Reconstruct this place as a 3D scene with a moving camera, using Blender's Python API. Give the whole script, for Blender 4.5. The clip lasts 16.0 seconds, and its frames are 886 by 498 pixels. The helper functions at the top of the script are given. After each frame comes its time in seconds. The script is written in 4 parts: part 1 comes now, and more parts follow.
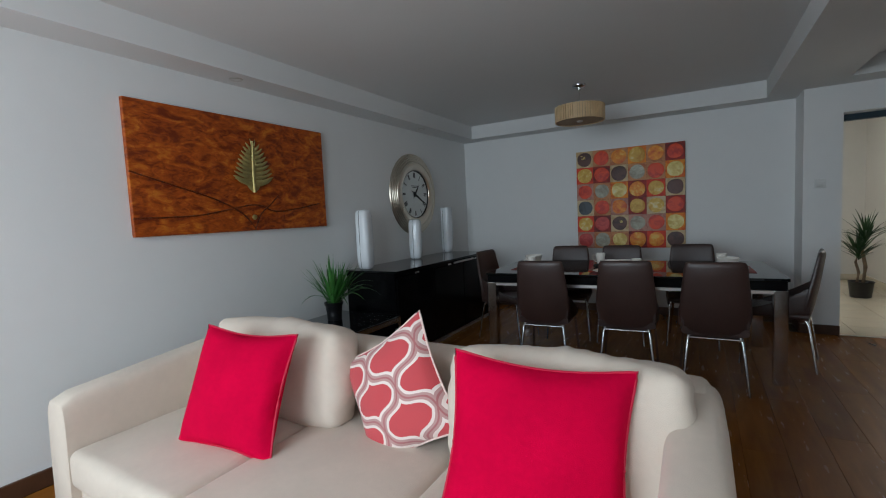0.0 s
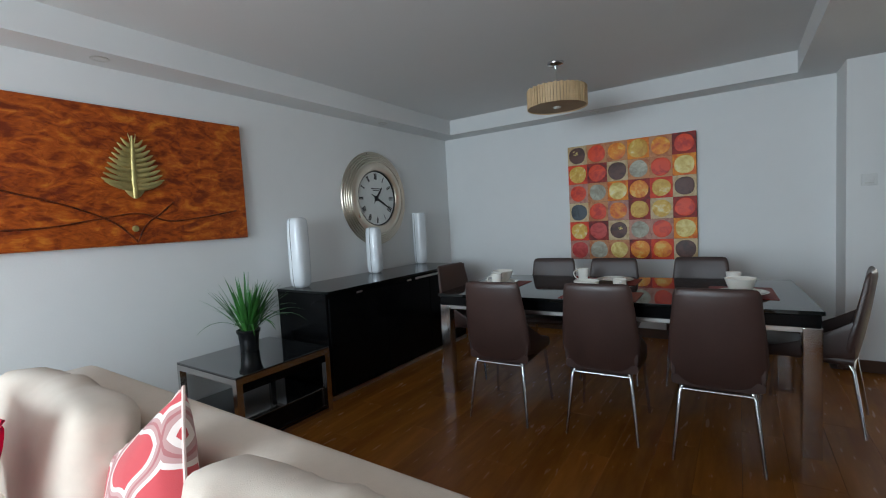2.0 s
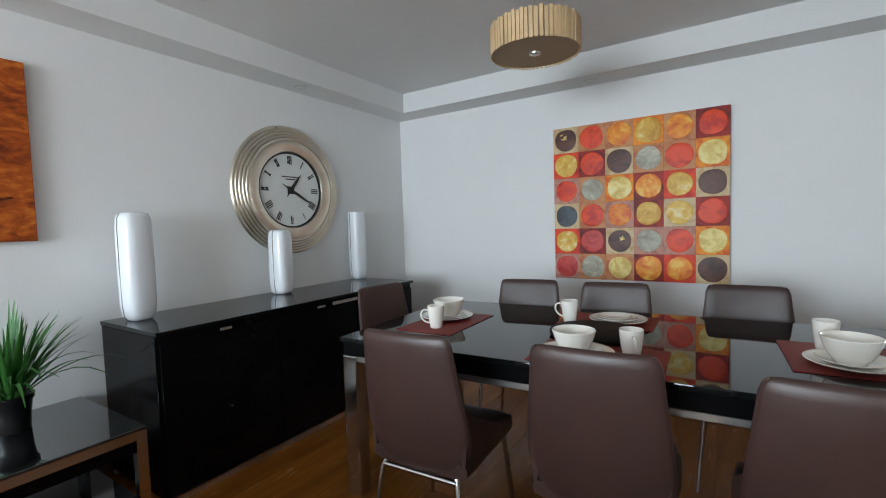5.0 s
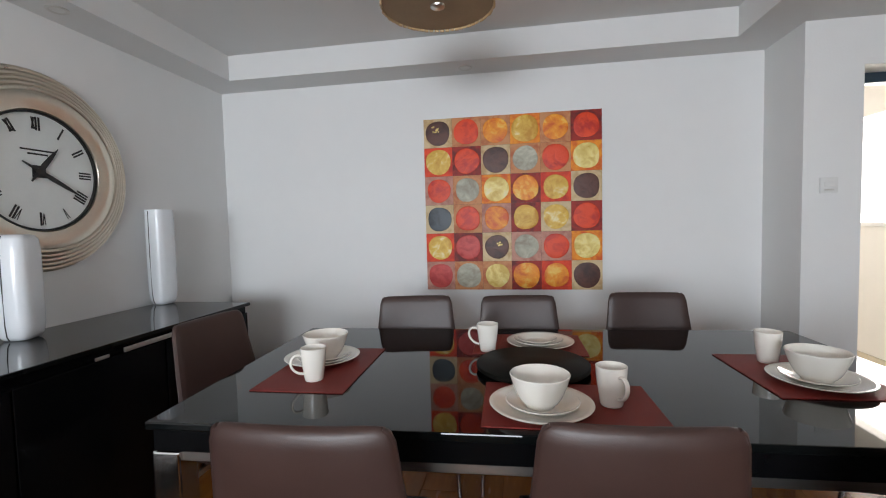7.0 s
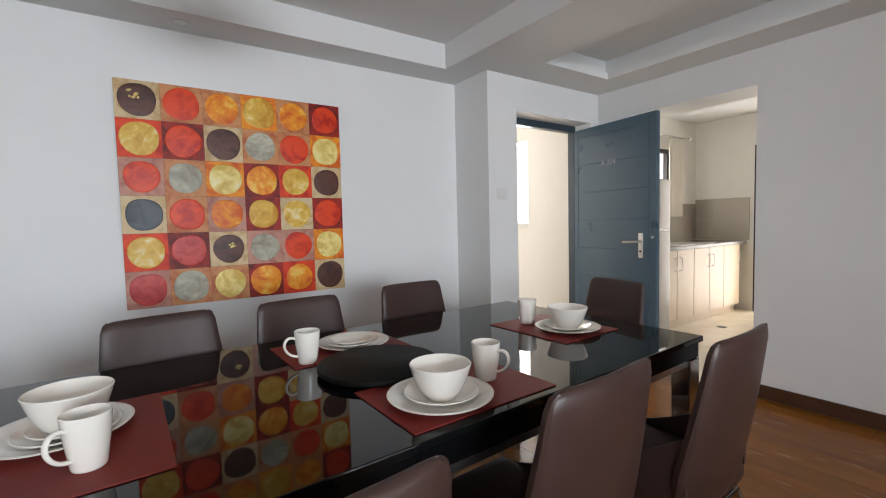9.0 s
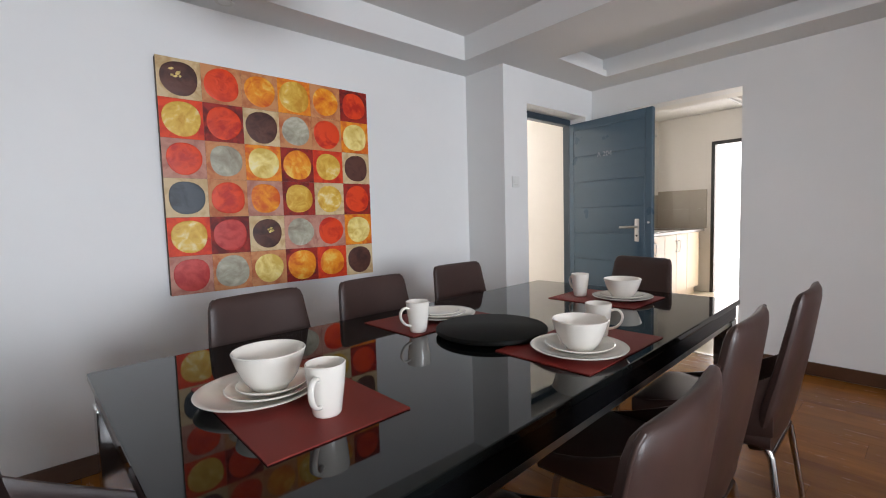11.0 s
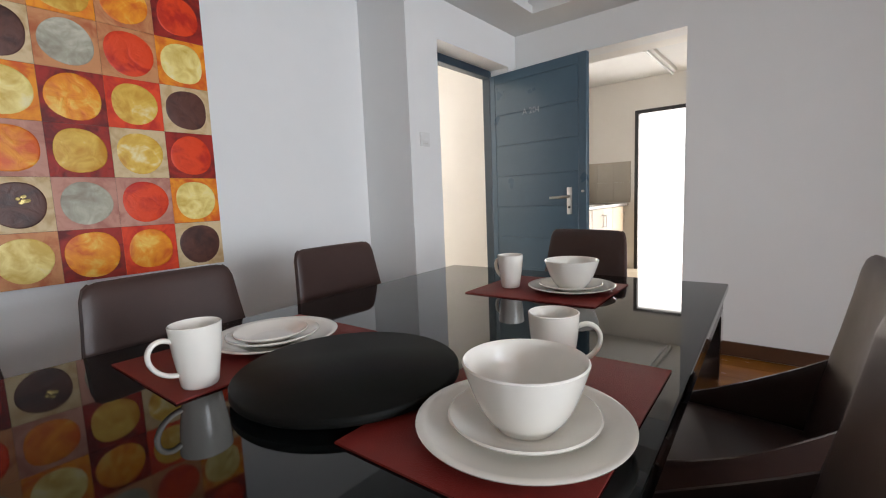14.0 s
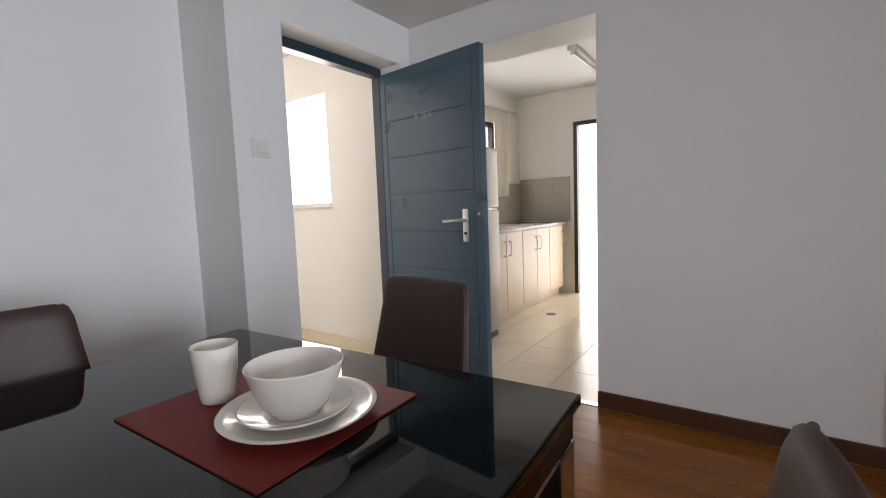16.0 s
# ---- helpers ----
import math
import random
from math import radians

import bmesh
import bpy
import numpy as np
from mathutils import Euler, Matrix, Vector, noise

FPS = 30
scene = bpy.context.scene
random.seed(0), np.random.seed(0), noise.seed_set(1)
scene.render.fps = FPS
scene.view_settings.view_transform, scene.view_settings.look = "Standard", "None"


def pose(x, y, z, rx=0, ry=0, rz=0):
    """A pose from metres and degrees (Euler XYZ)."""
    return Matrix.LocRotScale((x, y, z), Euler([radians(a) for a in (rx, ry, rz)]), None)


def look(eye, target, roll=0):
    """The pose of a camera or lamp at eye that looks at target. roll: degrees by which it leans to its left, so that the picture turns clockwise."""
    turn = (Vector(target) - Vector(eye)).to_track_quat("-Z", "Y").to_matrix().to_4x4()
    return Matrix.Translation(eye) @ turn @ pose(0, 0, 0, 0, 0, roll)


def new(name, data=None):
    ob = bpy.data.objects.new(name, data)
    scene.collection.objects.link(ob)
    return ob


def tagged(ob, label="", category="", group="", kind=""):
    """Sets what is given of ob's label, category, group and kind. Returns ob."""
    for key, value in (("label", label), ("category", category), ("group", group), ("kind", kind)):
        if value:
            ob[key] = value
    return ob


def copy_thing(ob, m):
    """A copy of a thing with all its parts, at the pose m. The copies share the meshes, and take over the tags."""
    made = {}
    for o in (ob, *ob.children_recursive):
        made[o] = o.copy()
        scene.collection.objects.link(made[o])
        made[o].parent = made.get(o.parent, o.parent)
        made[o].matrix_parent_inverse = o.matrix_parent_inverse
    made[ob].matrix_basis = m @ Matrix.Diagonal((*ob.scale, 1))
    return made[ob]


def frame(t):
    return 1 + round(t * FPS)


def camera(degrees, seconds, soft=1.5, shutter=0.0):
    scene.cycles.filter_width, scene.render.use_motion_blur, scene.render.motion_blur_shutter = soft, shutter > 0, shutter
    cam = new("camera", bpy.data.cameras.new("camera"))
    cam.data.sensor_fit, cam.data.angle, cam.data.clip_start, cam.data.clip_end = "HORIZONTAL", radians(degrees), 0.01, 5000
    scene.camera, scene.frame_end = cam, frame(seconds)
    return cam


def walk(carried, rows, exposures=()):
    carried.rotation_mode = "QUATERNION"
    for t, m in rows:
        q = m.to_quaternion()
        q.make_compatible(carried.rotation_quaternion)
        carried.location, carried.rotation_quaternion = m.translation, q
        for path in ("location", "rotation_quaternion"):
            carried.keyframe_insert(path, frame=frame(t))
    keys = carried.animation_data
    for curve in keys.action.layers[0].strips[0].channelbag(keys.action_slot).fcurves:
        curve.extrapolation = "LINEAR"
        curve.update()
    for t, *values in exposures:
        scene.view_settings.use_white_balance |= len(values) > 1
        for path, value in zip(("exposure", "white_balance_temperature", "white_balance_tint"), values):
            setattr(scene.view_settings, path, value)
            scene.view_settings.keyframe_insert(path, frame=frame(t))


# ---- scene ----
cam = camera(90.2, 16.0, 1.1)
PATH = [
    (0, (2.909, -5.747, 1.291), (1.907, -4.024, 1.14), -2.7),
    (0.5, (2.931, -5.546, 1.298), (1.9, -3.838, 1.161), -3.0),
    (1, (2.99, -5.291, 1.282), (1.928, -3.601, 1.154), -3.1),
    (1.5, (3.013, -5.046, 1.282), (1.954, -3.354, 1.157), -3.1),
    (2, (3.099, -4.791, 1.295), (1.986, -3.135, 1.165), -3.1),
    (2.5, (3.119, -4.574, 1.282), (1.92, -2.978, 1.162), -3.3),
    (3, (3.116, -4.327, 1.272), (1.897, -2.748, 1.139), -3.1),
    (3.5, (3.112, -4.082, 1.282), (1.885, -2.51, 1.143), -2.6),
    (4, (3.032, -3.896, 1.279), (1.836, -2.298, 1.148), -2.4),
    (6.5, (2.339, -3.207, 1.252), (1.699, -1.316, 1.141), -1.3),
    (7, (2.228, -3.121, 1.26), (1.891, -1.153, 1.15), -1.4),
    (7.5, (2.103, -2.982, 1.236), (2.221, -0.987, 1.142), -1.1),
    (8, (1.951, -2.913, 1.237), (2.481, -0.987, 1.137), -1.1),
    (8.5, (1.82, -2.886, 1.227), (2.747, -1.116, 1.123), -1.0),
    (11, (1.149, -2.621, 1.161), (2.47, -1.126, 1.018), -1.6),
    (11.5, (1.166, -2.496, 1.143), (2.416, -0.942, 0.993), -2.1),
    (12, (1.221, -2.397, 1.134), (2.445, -0.825, 0.966), -2.2),
    (12.5, (1.324, -2.356, 1.118), (2.603, -0.829, 0.936), -2.3),
    (13, (1.484, -2.27, 1.088), (2.895, -0.866, 0.891), -1.9),
    (13.5, (1.664, -2.21, 1.075), (3.18, -0.922, 0.868), -2.0),
    (14, (1.799, -2.196, 1.063), (3.344, -0.948, 0.834), -2.3),
    (14.5, (1.995, -2.229, 1.07), (3.527, -0.963, 0.845), -2.9),
    (15, (2.21, -2.282, 1.08), (3.706, -0.972, 0.867), -3.1),
    (15.5, (2.437, -2.274, 1.081), (3.98, -1.016, 0.883), -2.7),
    (16, (2.656, -2.288, 1.105), (4.283, -1.139, 0.927), -2.2),
]
walk(cam, [(t, look(eye, target, roll)) for t, eye, target, roll in PATH],
     exposures=[(0.0, -1.20, 6250, 6), (1.0, -0.80, 6200, 6), (2.0, -0.40, 6150, 5), (3.0, -0.03, 6150, 5), (4.0, 0.24, 6200, 5), (6.5, 0.28, 6700, 12), (7.5, 0.26, 6750, 13), (9.5, 0.33, 6750, 13),
                (11.0, 0.38, 6700, 15), (13.0, 0.32, 6850, 14), (14.5, 0.38, 6700, 14), (16.0, 0.06, 6700, 16)])

# ---- light ----
world = bpy.data.worlds.new("world")
scene.world = world
world.use_nodes = True
wn = world.node_tree.nodes
sky = wn.new("ShaderNodeTexSky")
sky.sky_type, sky.sun_disc, sky.sun_elevation, sky.sun_rotation = "NISHITA", False, radians(48), radians(200)
world.node_tree.links.new(sky.outputs[0], wn["Background"].inputs[0])
wn["Background"].inputs[1].default_value = 0.12


def area_lamp(name, m, w, h, watts, colour):
    data = bpy.data.lights.new(name, "AREA")
    data.shape, data.size, data.size_y, data.energy, data.color = "RECTANGLE", w, h, watts, colour
    ob = new(name, data)
    ob.matrix_world = m
    return ob


# daylight through the glazed south wall, the kitchen's back door and window, the stair lobby's window
area_lamp("daylight_south", look((1.62, -8.04, 1.42), (1.62, 0, -2.35)), 2.45, 1.65, 258, (0.79, 0.90, 1.0))
area_lamp("daylight_kitchen_door", look((8.24, -0.93, 1.05), (5, -0.93, 1.05)), 0.9, 2.1, 15, (1.0, 0.97, 0.92))
area_lamp("daylight_kitchen_window", look((6.9, 0.34, 1.6), (6.9, -3, 1.0)), 1.0, 1.0, 5, (1.0, 0.97, 0.92))
area_lamp("daylight_lobby", look((5.28, 1.15, 1.65), (3, 1.15, 1.3)), 1.1, 0.95, 36, (1.0, 0.97, 0.93))


# ---- materials ----
def material(name, colour, rough=0.5, metal=0.0, vary=0.08, scale=6.0, bump=0.0, bump_scale=120.0, coat=0.0, spec=0.5, sheen=0.0, gloss_vary=0.0, per_object=0.0):
    """A principled surface with two scales of colour variation, worn gloss and a fine relief."""
    m = bpy.data.materials.new(name)
    m.use_nodes = True
    n, l = m.node_tree.nodes, m.node_tree.links
    p = n["Principled BSDF"]
    co = n.new("ShaderNodeTexCoord")
    a, b = n.new("ShaderNodeTexNoise"), n.new("ShaderNodeTexNoise")
    a.inputs["Scale"].default_value, b.inputs["Scale"].default_value = scale, scale * 9
    a.inputs["Detail"].default_value, b.inputs["Detail"].default_value = 4, 3
    l.new(co.outputs["Object"], a.inputs["Vector"]), l.new(co.outputs["Object"], b.inputs["Vector"])
    mix = n.new("ShaderNodeMath")
    mix.operation = "MULTIPLY_ADD"
    mix.inputs[1].default_value = 0.35
    l.new(b.outputs[0], mix.inputs[0]), l.new(a.outputs[0], mix.inputs[2])
    ramp = n.new("ShaderNodeMapRange")
    ramp.inputs["From Min"].default_value, ramp.inputs["From Max"].default_value = 0.35, 1.0
    ramp.inputs["To Min"].default_value, ramp.inputs["To Max"].default_value = 1 - vary, 1 + vary
    l.new(mix.outputs[0], ramp.inputs["Value"])
    hue = n.new("ShaderNodeHueSaturation")
    hue.inputs["Color"].default_value = (*colour, 1)
    l.new(ramp.outputs[0], hue.inputs["Value"])
    if per_object:
        info, pr = n.new("ShaderNodeObjectInfo"), n.new("ShaderNodeMapRange")
        pr.inputs["To Min"].default_value, pr.inputs["To Max"].default_value = 1 - per_object, 1 + per_object
        mul = n.new("ShaderNodeMath")
        mul.operation = "MULTIPLY"
        l.new(info.outputs["Random"], pr.inputs["Value"])
        l.new(pr.outputs[0], mul.inputs[0]), l.new(ramp.outputs[0], mul.inputs[1])
        l.new(mul.outputs[0], hue.inputs["Value"])
    l.new(hue.outputs[0], p.inputs["Base Color"])
    p.inputs["Roughness"].default_value, p.inputs["Metallic"].default_value = rough, metal
    p.inputs["Specular IOR Level"].default_value = spec
    p.inputs["Coat Weight"].default_value, p.inputs["Coat Roughness"].default_value = coat, 0.05
    p.inputs["Sheen Weight"].default_value = sheen
    if gloss_vary:
        g = n.new("ShaderNodeMapRange")
        g.inputs["To Min"].default_value, g.inputs["To Max"].default_value = max(0.0, rough - gloss_vary), rough + gloss_vary
        l.new(a.outputs[0], g.inputs["Value"]), l.new(g.outputs[0], p.inputs["Roughness"])
    if bump:
        c, bp = n.new("ShaderNodeTexNoise"), n.new("ShaderNodeBump")
        c.inputs["Scale"].default_value, c.inputs["Detail"].default_value = bump_scale, 4
        bp.inputs["Strength"].default_value, bp.inputs["Distance"].default_value = bump, 0.004
        l.new(co.outputs["Object"], c.inputs["Vector"]), l.new(c.outputs[0], bp.inputs["Height"])
        l.new(bp.outputs[0], p.inputs["Normal"])
    return m


WALL = material("white_wall_paint", (0.78, 0.78, 0.77), 0.55, vary=0.03, scale=0.9, bump=0.12, bump_scale=90)
CEIL = material("ceiling_paint", (0.74, 0.74, 0.73), 0.7, vary=0.02, scale=0.7, bump=0.08, bump_scale=70)
CREAM = material("cream_wall_paint", (0.80, 0.775, 0.73), 0.55, vary=0.03, scale=1.2, bump=0.1, bump_scale=90)
WOODTRIM = material("brown_skirting_wood", (0.075, 0.032, 0.016), 0.4, vary=0.25, scale=8, bump=0.1)
TILE = material("cream_floor_tile", (0.72, 0.64, 0.50), 0.18, vary=0.06, scale=3, gloss_vary=0.08, per_object=0.04)
GROUT = material("tile_grout", (0.42, 0.36, 0.28), 0.8, vary=0.15, scale=10)
BLACK = material("black_lacquer", (0.004, 0.004, 0.0045), 0.18, vary=0.1, scale=5, gloss_vary=0.04, spec=0.13)
BLACKGLASS = material("black_glass", (0.005, 0.006, 0.006), 0.03, vary=0.1, scale=4, spec=0.34, gloss_vary=0.012)
SMOKEGLASS = material("smoked_glass_over_black", (0.010, 0.011, 0.012), 0.04, vary=0.1, scale=4, spec=1.0, coat=1.0, gloss_vary=0.012)
CHROME = material("chrome", (0.50, 0.49, 0.48), 0.17, 1.0, vary=0.05, scale=12, gloss_vary=0.04)
LEGSTEEL = material("polished_leg_steel", (0.62, 0.61, 0.60), 0.14, 1.0, vary=0.06, scale=14, gloss_vary=0.06)
LEATHER = material("brown_leather", (0.050, 0.0265, 0.022), 0.38, vary=0.14, scale=7, spec=0.48, bump=0.12, bump_scale=420, gloss_vary=0.08)
SOFAFAB = material("beige_sofa_fabric", (0.67, 0.57, 0.475), 0.85, vary=0.07, scale=5, bump=0.35, bump_scale=420, sheen=0.12)
REDFAB = material("crimson_velvet", (0.60, 0.0, 0.040), 0.9, vary=0.14, scale=7, bump=0.3, bump_scale=380, spec=0.05)
CHINA = material("white_china", (0.90, 0.865, 0.79), 0.16, vary=0.02, scale=10, coat=0.4)
MATRED = material("red_placemat_vinyl", (0.21, 0.022, 0.016), 0.55, spec=0.3, vary=0.12, scale=10, bump=0.3, bump_scale=500)
SUSAN = material("black_matt_board", (0.007, 0.007, 0.006), 0.55, vary=0.25, scale=9, spec=0.1)
FROST = material("white_opal_glass", (0.82, 0.85, 0.88), 0.25, vary=0.03, scale=6, coat=0.3)
SILVER = material("brushed_champagne_silver", (0.62, 0.57, 0.48), 0.3, 1.0, vary=0.08, scale=10, gloss_vary=0.06)
DIAL = material("pale_clock_dial", (0.72, 0.75, 0.73), 0.4, vary=0.05, scale=8)
INK = material("black_print", (0.015, 0.015, 0.015), 0.5)
STEELBLUE = material("blue_steel_door_paint", (0.050, 0.098, 0.140), 0.3, vary=0.06, scale=4, bump=0.08, bump_scale=60, gloss_vary=0.08)
DARKBLUE = material("dark_blue_frame_paint", (0.022, 0.042, 0.060), 0.35, vary=0.08, scale=6)
SATIN = material("satin_nickel", (0.66, 0.65, 0.62), 0.3, 1.0, vary=0.05, scale=14)
PLASTIC = material("white_plastic", (0.72, 0.72, 0.70), 0.55, vary=0.02, scale=20)
POT = material("black_pot", (0.008, 0.008, 0.009), 0.3, vary=0.2, scale=12)
SOIL = material("dark_soil", (0.02, 0.014, 0.01), 0.9, vary=0.4, scale=40)
GRASS = material("green_grass_leaf", (0.045, 0.17, 0.03), 0.45, vary=0.35, scale=9)
PALM = material("dark_palm_leaf", (0.020, 0.055, 0.016), 0.45, vary=0.35, scale=9)
BARK = material("palm_trunk", (0.16, 0.11, 0.065), 0.8, vary=0.3, scale=20, bump=0.5)
LAMPWOOD = material("pale_veneer_slat", (0.60, 0.42, 0.23), 0.5, vary=0.15, scale=14)
LAMPLINER = material("lamp_liner", (0.40, 0.29, 0.18), 0.7, vary=0.1, scale=8)
FRIDGE = material("stainless_fridge", (0.30, 0.285, 0.26), 0.32, 0.45, vary=0.05, scale=5, gloss_vary=0.06)
CABINET = material("beige_laminate", (0.66, 0.53, 0.37), 0.35, vary=0.06, scale=5)
COUNTER = material("granite_worktop", (0.20, 0.18, 0.16), 0.2, vary=0.5, scale=60)
SPLASH = material("stone_splash_tile", (0.40, 0.36, 0.30), 0.25, vary=0.06, scale=6)
BLACKMETAL = material("black_frame_metal", (0.012, 0.011, 0.010), 0.4, vary=0.15, scale=8)
CURTAIN = material("cream_curtain", (0.70, 0.66, 0.57), 0.85, vary=0.05, scale=9)


# ---- mesh helpers ----
def box(bm, x0, y0, z0, x1, y1, z1, bevel=0.0, seg=2):
    r = bmesh.ops.create_cube(bm, size=1, matrix=Matrix.Translation(((x0 + x1) / 2, (y0 + y1) / 2, (z0 + z1) / 2)) @ Matrix.Diagonal((abs(x1 - x0), abs(y1 - y0), abs(z1 - z0), 1)))
    if bevel:
        edges = list({e for v in r["verts"] for e in v.link_edges})
        bmesh.ops.bevel(bm, geom=edges, offset=bevel, segments=seg, profile=0.6, affect="EDGES", clamp_overlap=True)
    return bm


def boxes(*rows, bevel=0.0, seg=2):
    bm = bmesh.new()
    for r in rows:
        box(bm, *r, bevel=bevel, seg=seg)
    return bm


def lathe(profile, n=40, centre=(0, 0, 0), closed=False):
    """A turned body: (radius, height) from bottom to top."""
    bm = bmesh.new()
    rings = []
    for r, z in profile:
        if r < 1e-5:
            rings.append([bm.verts.new((centre[0], centre[1], centre[2] + z))])
        else:
            rings.append([bm.verts.new((centre[0] + r * math.cos(2 * math.pi * i / n), centre[1] + r * math.sin(2 * math.pi * i / n), centre[2] + z)) for i in range(n)])
    if closed:
        rings.append(rings[0])
    for a, b in zip(rings, rings[1:]):
        for i in range(n):
            j = (i + 1) % n
            q = [a[i % len(a)], a[j % len(a)], b[j % len(b)], b[i % len(b)]]
            q = list(dict.fromkeys(q))
            if len(q) > 2:
                bm.faces.new(q)
    return bm


def loft(rings, cap=True, bm=None):
    """Joins rings of equally many points into one skin."""
    bm = bm or bmesh.new()
    vs = [[bm.verts.new(p) for p in r] for r in rings]
    n = len(vs[0])
    for a, b in zip(vs, vs[1:]):
        for i in range(n):
            bm.faces.new((a[i], a[(i + 1) % n], b[(i + 1) % n], b[i]))
    if cap:
        bm.faces.new(vs[0][::-1]), bm.faces.new(vs[-1])
    return bm


def ring(c, u, v, a, b, n=20, power=2.6):
    """A rounded rectangle (superellipse) round c with half axes a along u and b along v."""
    c, u, v = Vector(c), Vector(u), Vector(v)
    out = []
    for i in range(n):
        t = 2 * math.pi * i / n
        cs, sn = math.cos(t), math.sin(t)
        out.append(c + u * (a * math.copysign(abs(cs) ** (2 / power), cs)) + v * (b * math.copysign(abs(sn) ** (2 / power), sn)))
    return out


def tube(points, r, n=10, bm=None, r_end=None):
    """A round bar along points."""
    pts = [Vector(p) for p in points]
    rings = []
    for i, p in enumerate(pts):
        d = (pts[min(i + 1, len(pts) - 1)] - pts[max(i - 1, 0)]).normalized()
        side = d.cross(Vector((0, 0, 1)))
        side = side.normalized() if side.length > 1e-3 else Vector((1, 0, 0))
        k = i / max(1, len(pts) - 1)
        rr = r if r_end is None else r + (r_end - r) * k
        rings.append(ring(p, side, d.cross(side), rr, rr, n, 2))
    return loft(rings, True, bm)


def part(name, bm, mat, parent=None, label="", smooth=False):
    """Links a bmesh as one mesh object under a thing or a part."""
    bmesh.ops.recalc_face_normals(bm, faces=bm.faces)
    me = bpy.data.meshes.new(name)
    bm.to_mesh(me)
    bm.free()
    for m in (mat if isinstance(mat, (list, tuple)) else [mat]):
        me.materials.append(m)
    if smooth:
        for p in me.polygons:
            p.use_smooth = True
        me.set_sharp_from_angle(angle=radians(50))
    ob = new(name, me)
    if parent:
        ob.parent = parent
    if label:
        ob["label"] = label
    return ob


def thing(name, label, category, at=(0, 0, 0), turn=0.0, group=""):
    ob = new(name)
    ob.empty_display_size = 0.1
    ob.location, ob.rotation_euler = at, (0, 0, radians(turn))
    return tagged(ob, label, category, group)


def setting(name, bm, mat, label, category):
    return tagged(part(name, bm, mat), label, category, kind="structure")


# ---- the rooms ----
LOW, HIGH = 2.300, 2.47          # soffit and coffer heights
PIER, RIGHT = 3.762, 5.032       # the jog in the dining wall, the wall to the kitchen
DOORWALL = -0.397
SOUTH = -8.0
setting("wall_west", boxes((-0.2, SOUTH - 0.2, 0, 0, 0.2, 2.8)), WALL, "smooth white painted long wall of the living room", "wall")
setting("wall_north", boxes((0, 0, 0, PIER, 0.2, 2.8)), WALL, "smooth white painted dining wall behind the table", "wall")
DX0, DX1, DZ = 4.046, 4.922, 2.050
setting("wall_entrance", boxes((PIER, DOORWALL, 0, DX0, 0.2, 2.8), (DX0, DOORWALL, DZ, DX1, -0.17, 2.8), (DX1, DOORWALL, 0, 5.36, -0.17, 2.8)), WALL,
        "white painted wall with the entrance doorway", "wall")
KY0, KY1, KZ = -1.612, -0.72, 2.066
setting("wall_east", boxes((RIGHT, KY1, 0, 5.2, DOORWALL - 0.003, 2.8), (RIGHT, KY1, KZ, 5.2, KY0, 2.8), (RIGHT, KY0, 0, 5.2, -2.83, 2.8), (RIGHT, -2.83, 2.1, 5.2, -3.65, 2.8), (RIGHT, -3.65, 0, 5.2, SOUTH - 0.2, 2.8)), WALL,
        "white painted wall with the kitchen opening", "wall")
setting("wall_south", boxes((0, SOUTH - 0.2, 0, 0.35, SOUTH, 2.8), (0.35, SOUTH - 0.2, 2.29, 2.90, SOUTH, 2.8), (2.90, SOUTH - 0.2, 0, RIGHT, SOUTH, 2.8), (0.35, SOUTH - 0.2, 0, 2.90, SOUTH, 0.45)), WALL,
        "white painted wall with a wide glazed opening", "wall")
# added partition, never in view: keeps south daylight off east wall and hall floor
setting("wall_hall_added", boxes((3.76, SOUTH, 0, 3.92, -4.45, LOW)), WALL, "added white partition, out of view, that blocks south daylight from the hall", "wall")
# ceiling: slab, soffits round the two coffers
CX0, CX1, CY = 0.252, 3.495, -0.265
EX0, EX1, EY = 4.02, 4.79, -0.642
setting("ceiling", boxes((-0.2, SOUTH - 0.2, HIGH, 5.2, 0.2, 2.8),
                         (0, SOUTH, LOW, CX0, 0, HIGH), (CX0, CY, LOW, CX1, 0, HIGH), (CX0, SOUTH, LOW, CX1, SOUTH + 0.3, HIGH),
                         (CX1, SOUTH, LOW, EX0, 0, HIGH), (EX0, EY, LOW, EX1, -0.39, HIGH), (EX1, SOUTH, LOW, RIGHT, -0.39, HIGH), (EX0, SOUTH, LOW, EX1, SOUTH + 0.4, HIGH),
                         (EX0, EY - 0.07, LOW, EX1, EY, LOW + 0.05), (EX1 - 0.07, SOUTH + 0.4, LOW, EX1, EY - 0.07, LOW + 0.05)), CEIL,
        "white plastered ceiling with dropped borders", "ceiling")
SK = 0.09
setting("baseboard", boxes((0, SOUTH, 0, 0.015, -0.015, SK), (0, -0.015, 0, PIER, 0, SK), (PIER - 0.015, DOORWALL - 0.015, 0, PIER, -0.015, SK), (PIER, DOORWALL - 0.015, 0, DX0, DOORWALL, SK),
                           (RIGHT - 0.015, -2.745, 0, RIGHT, KY0, SK), (RIGHT - 0.015, SOUTH, 0, RIGHT, -3.73, SK), bevel=0.003, seg=1), WOODTRIM, "dark brown wooden skirting board", "skirting")
FLOORBASE = material("floor_bed", (0.03, 0.014, 0.007), 0.6)
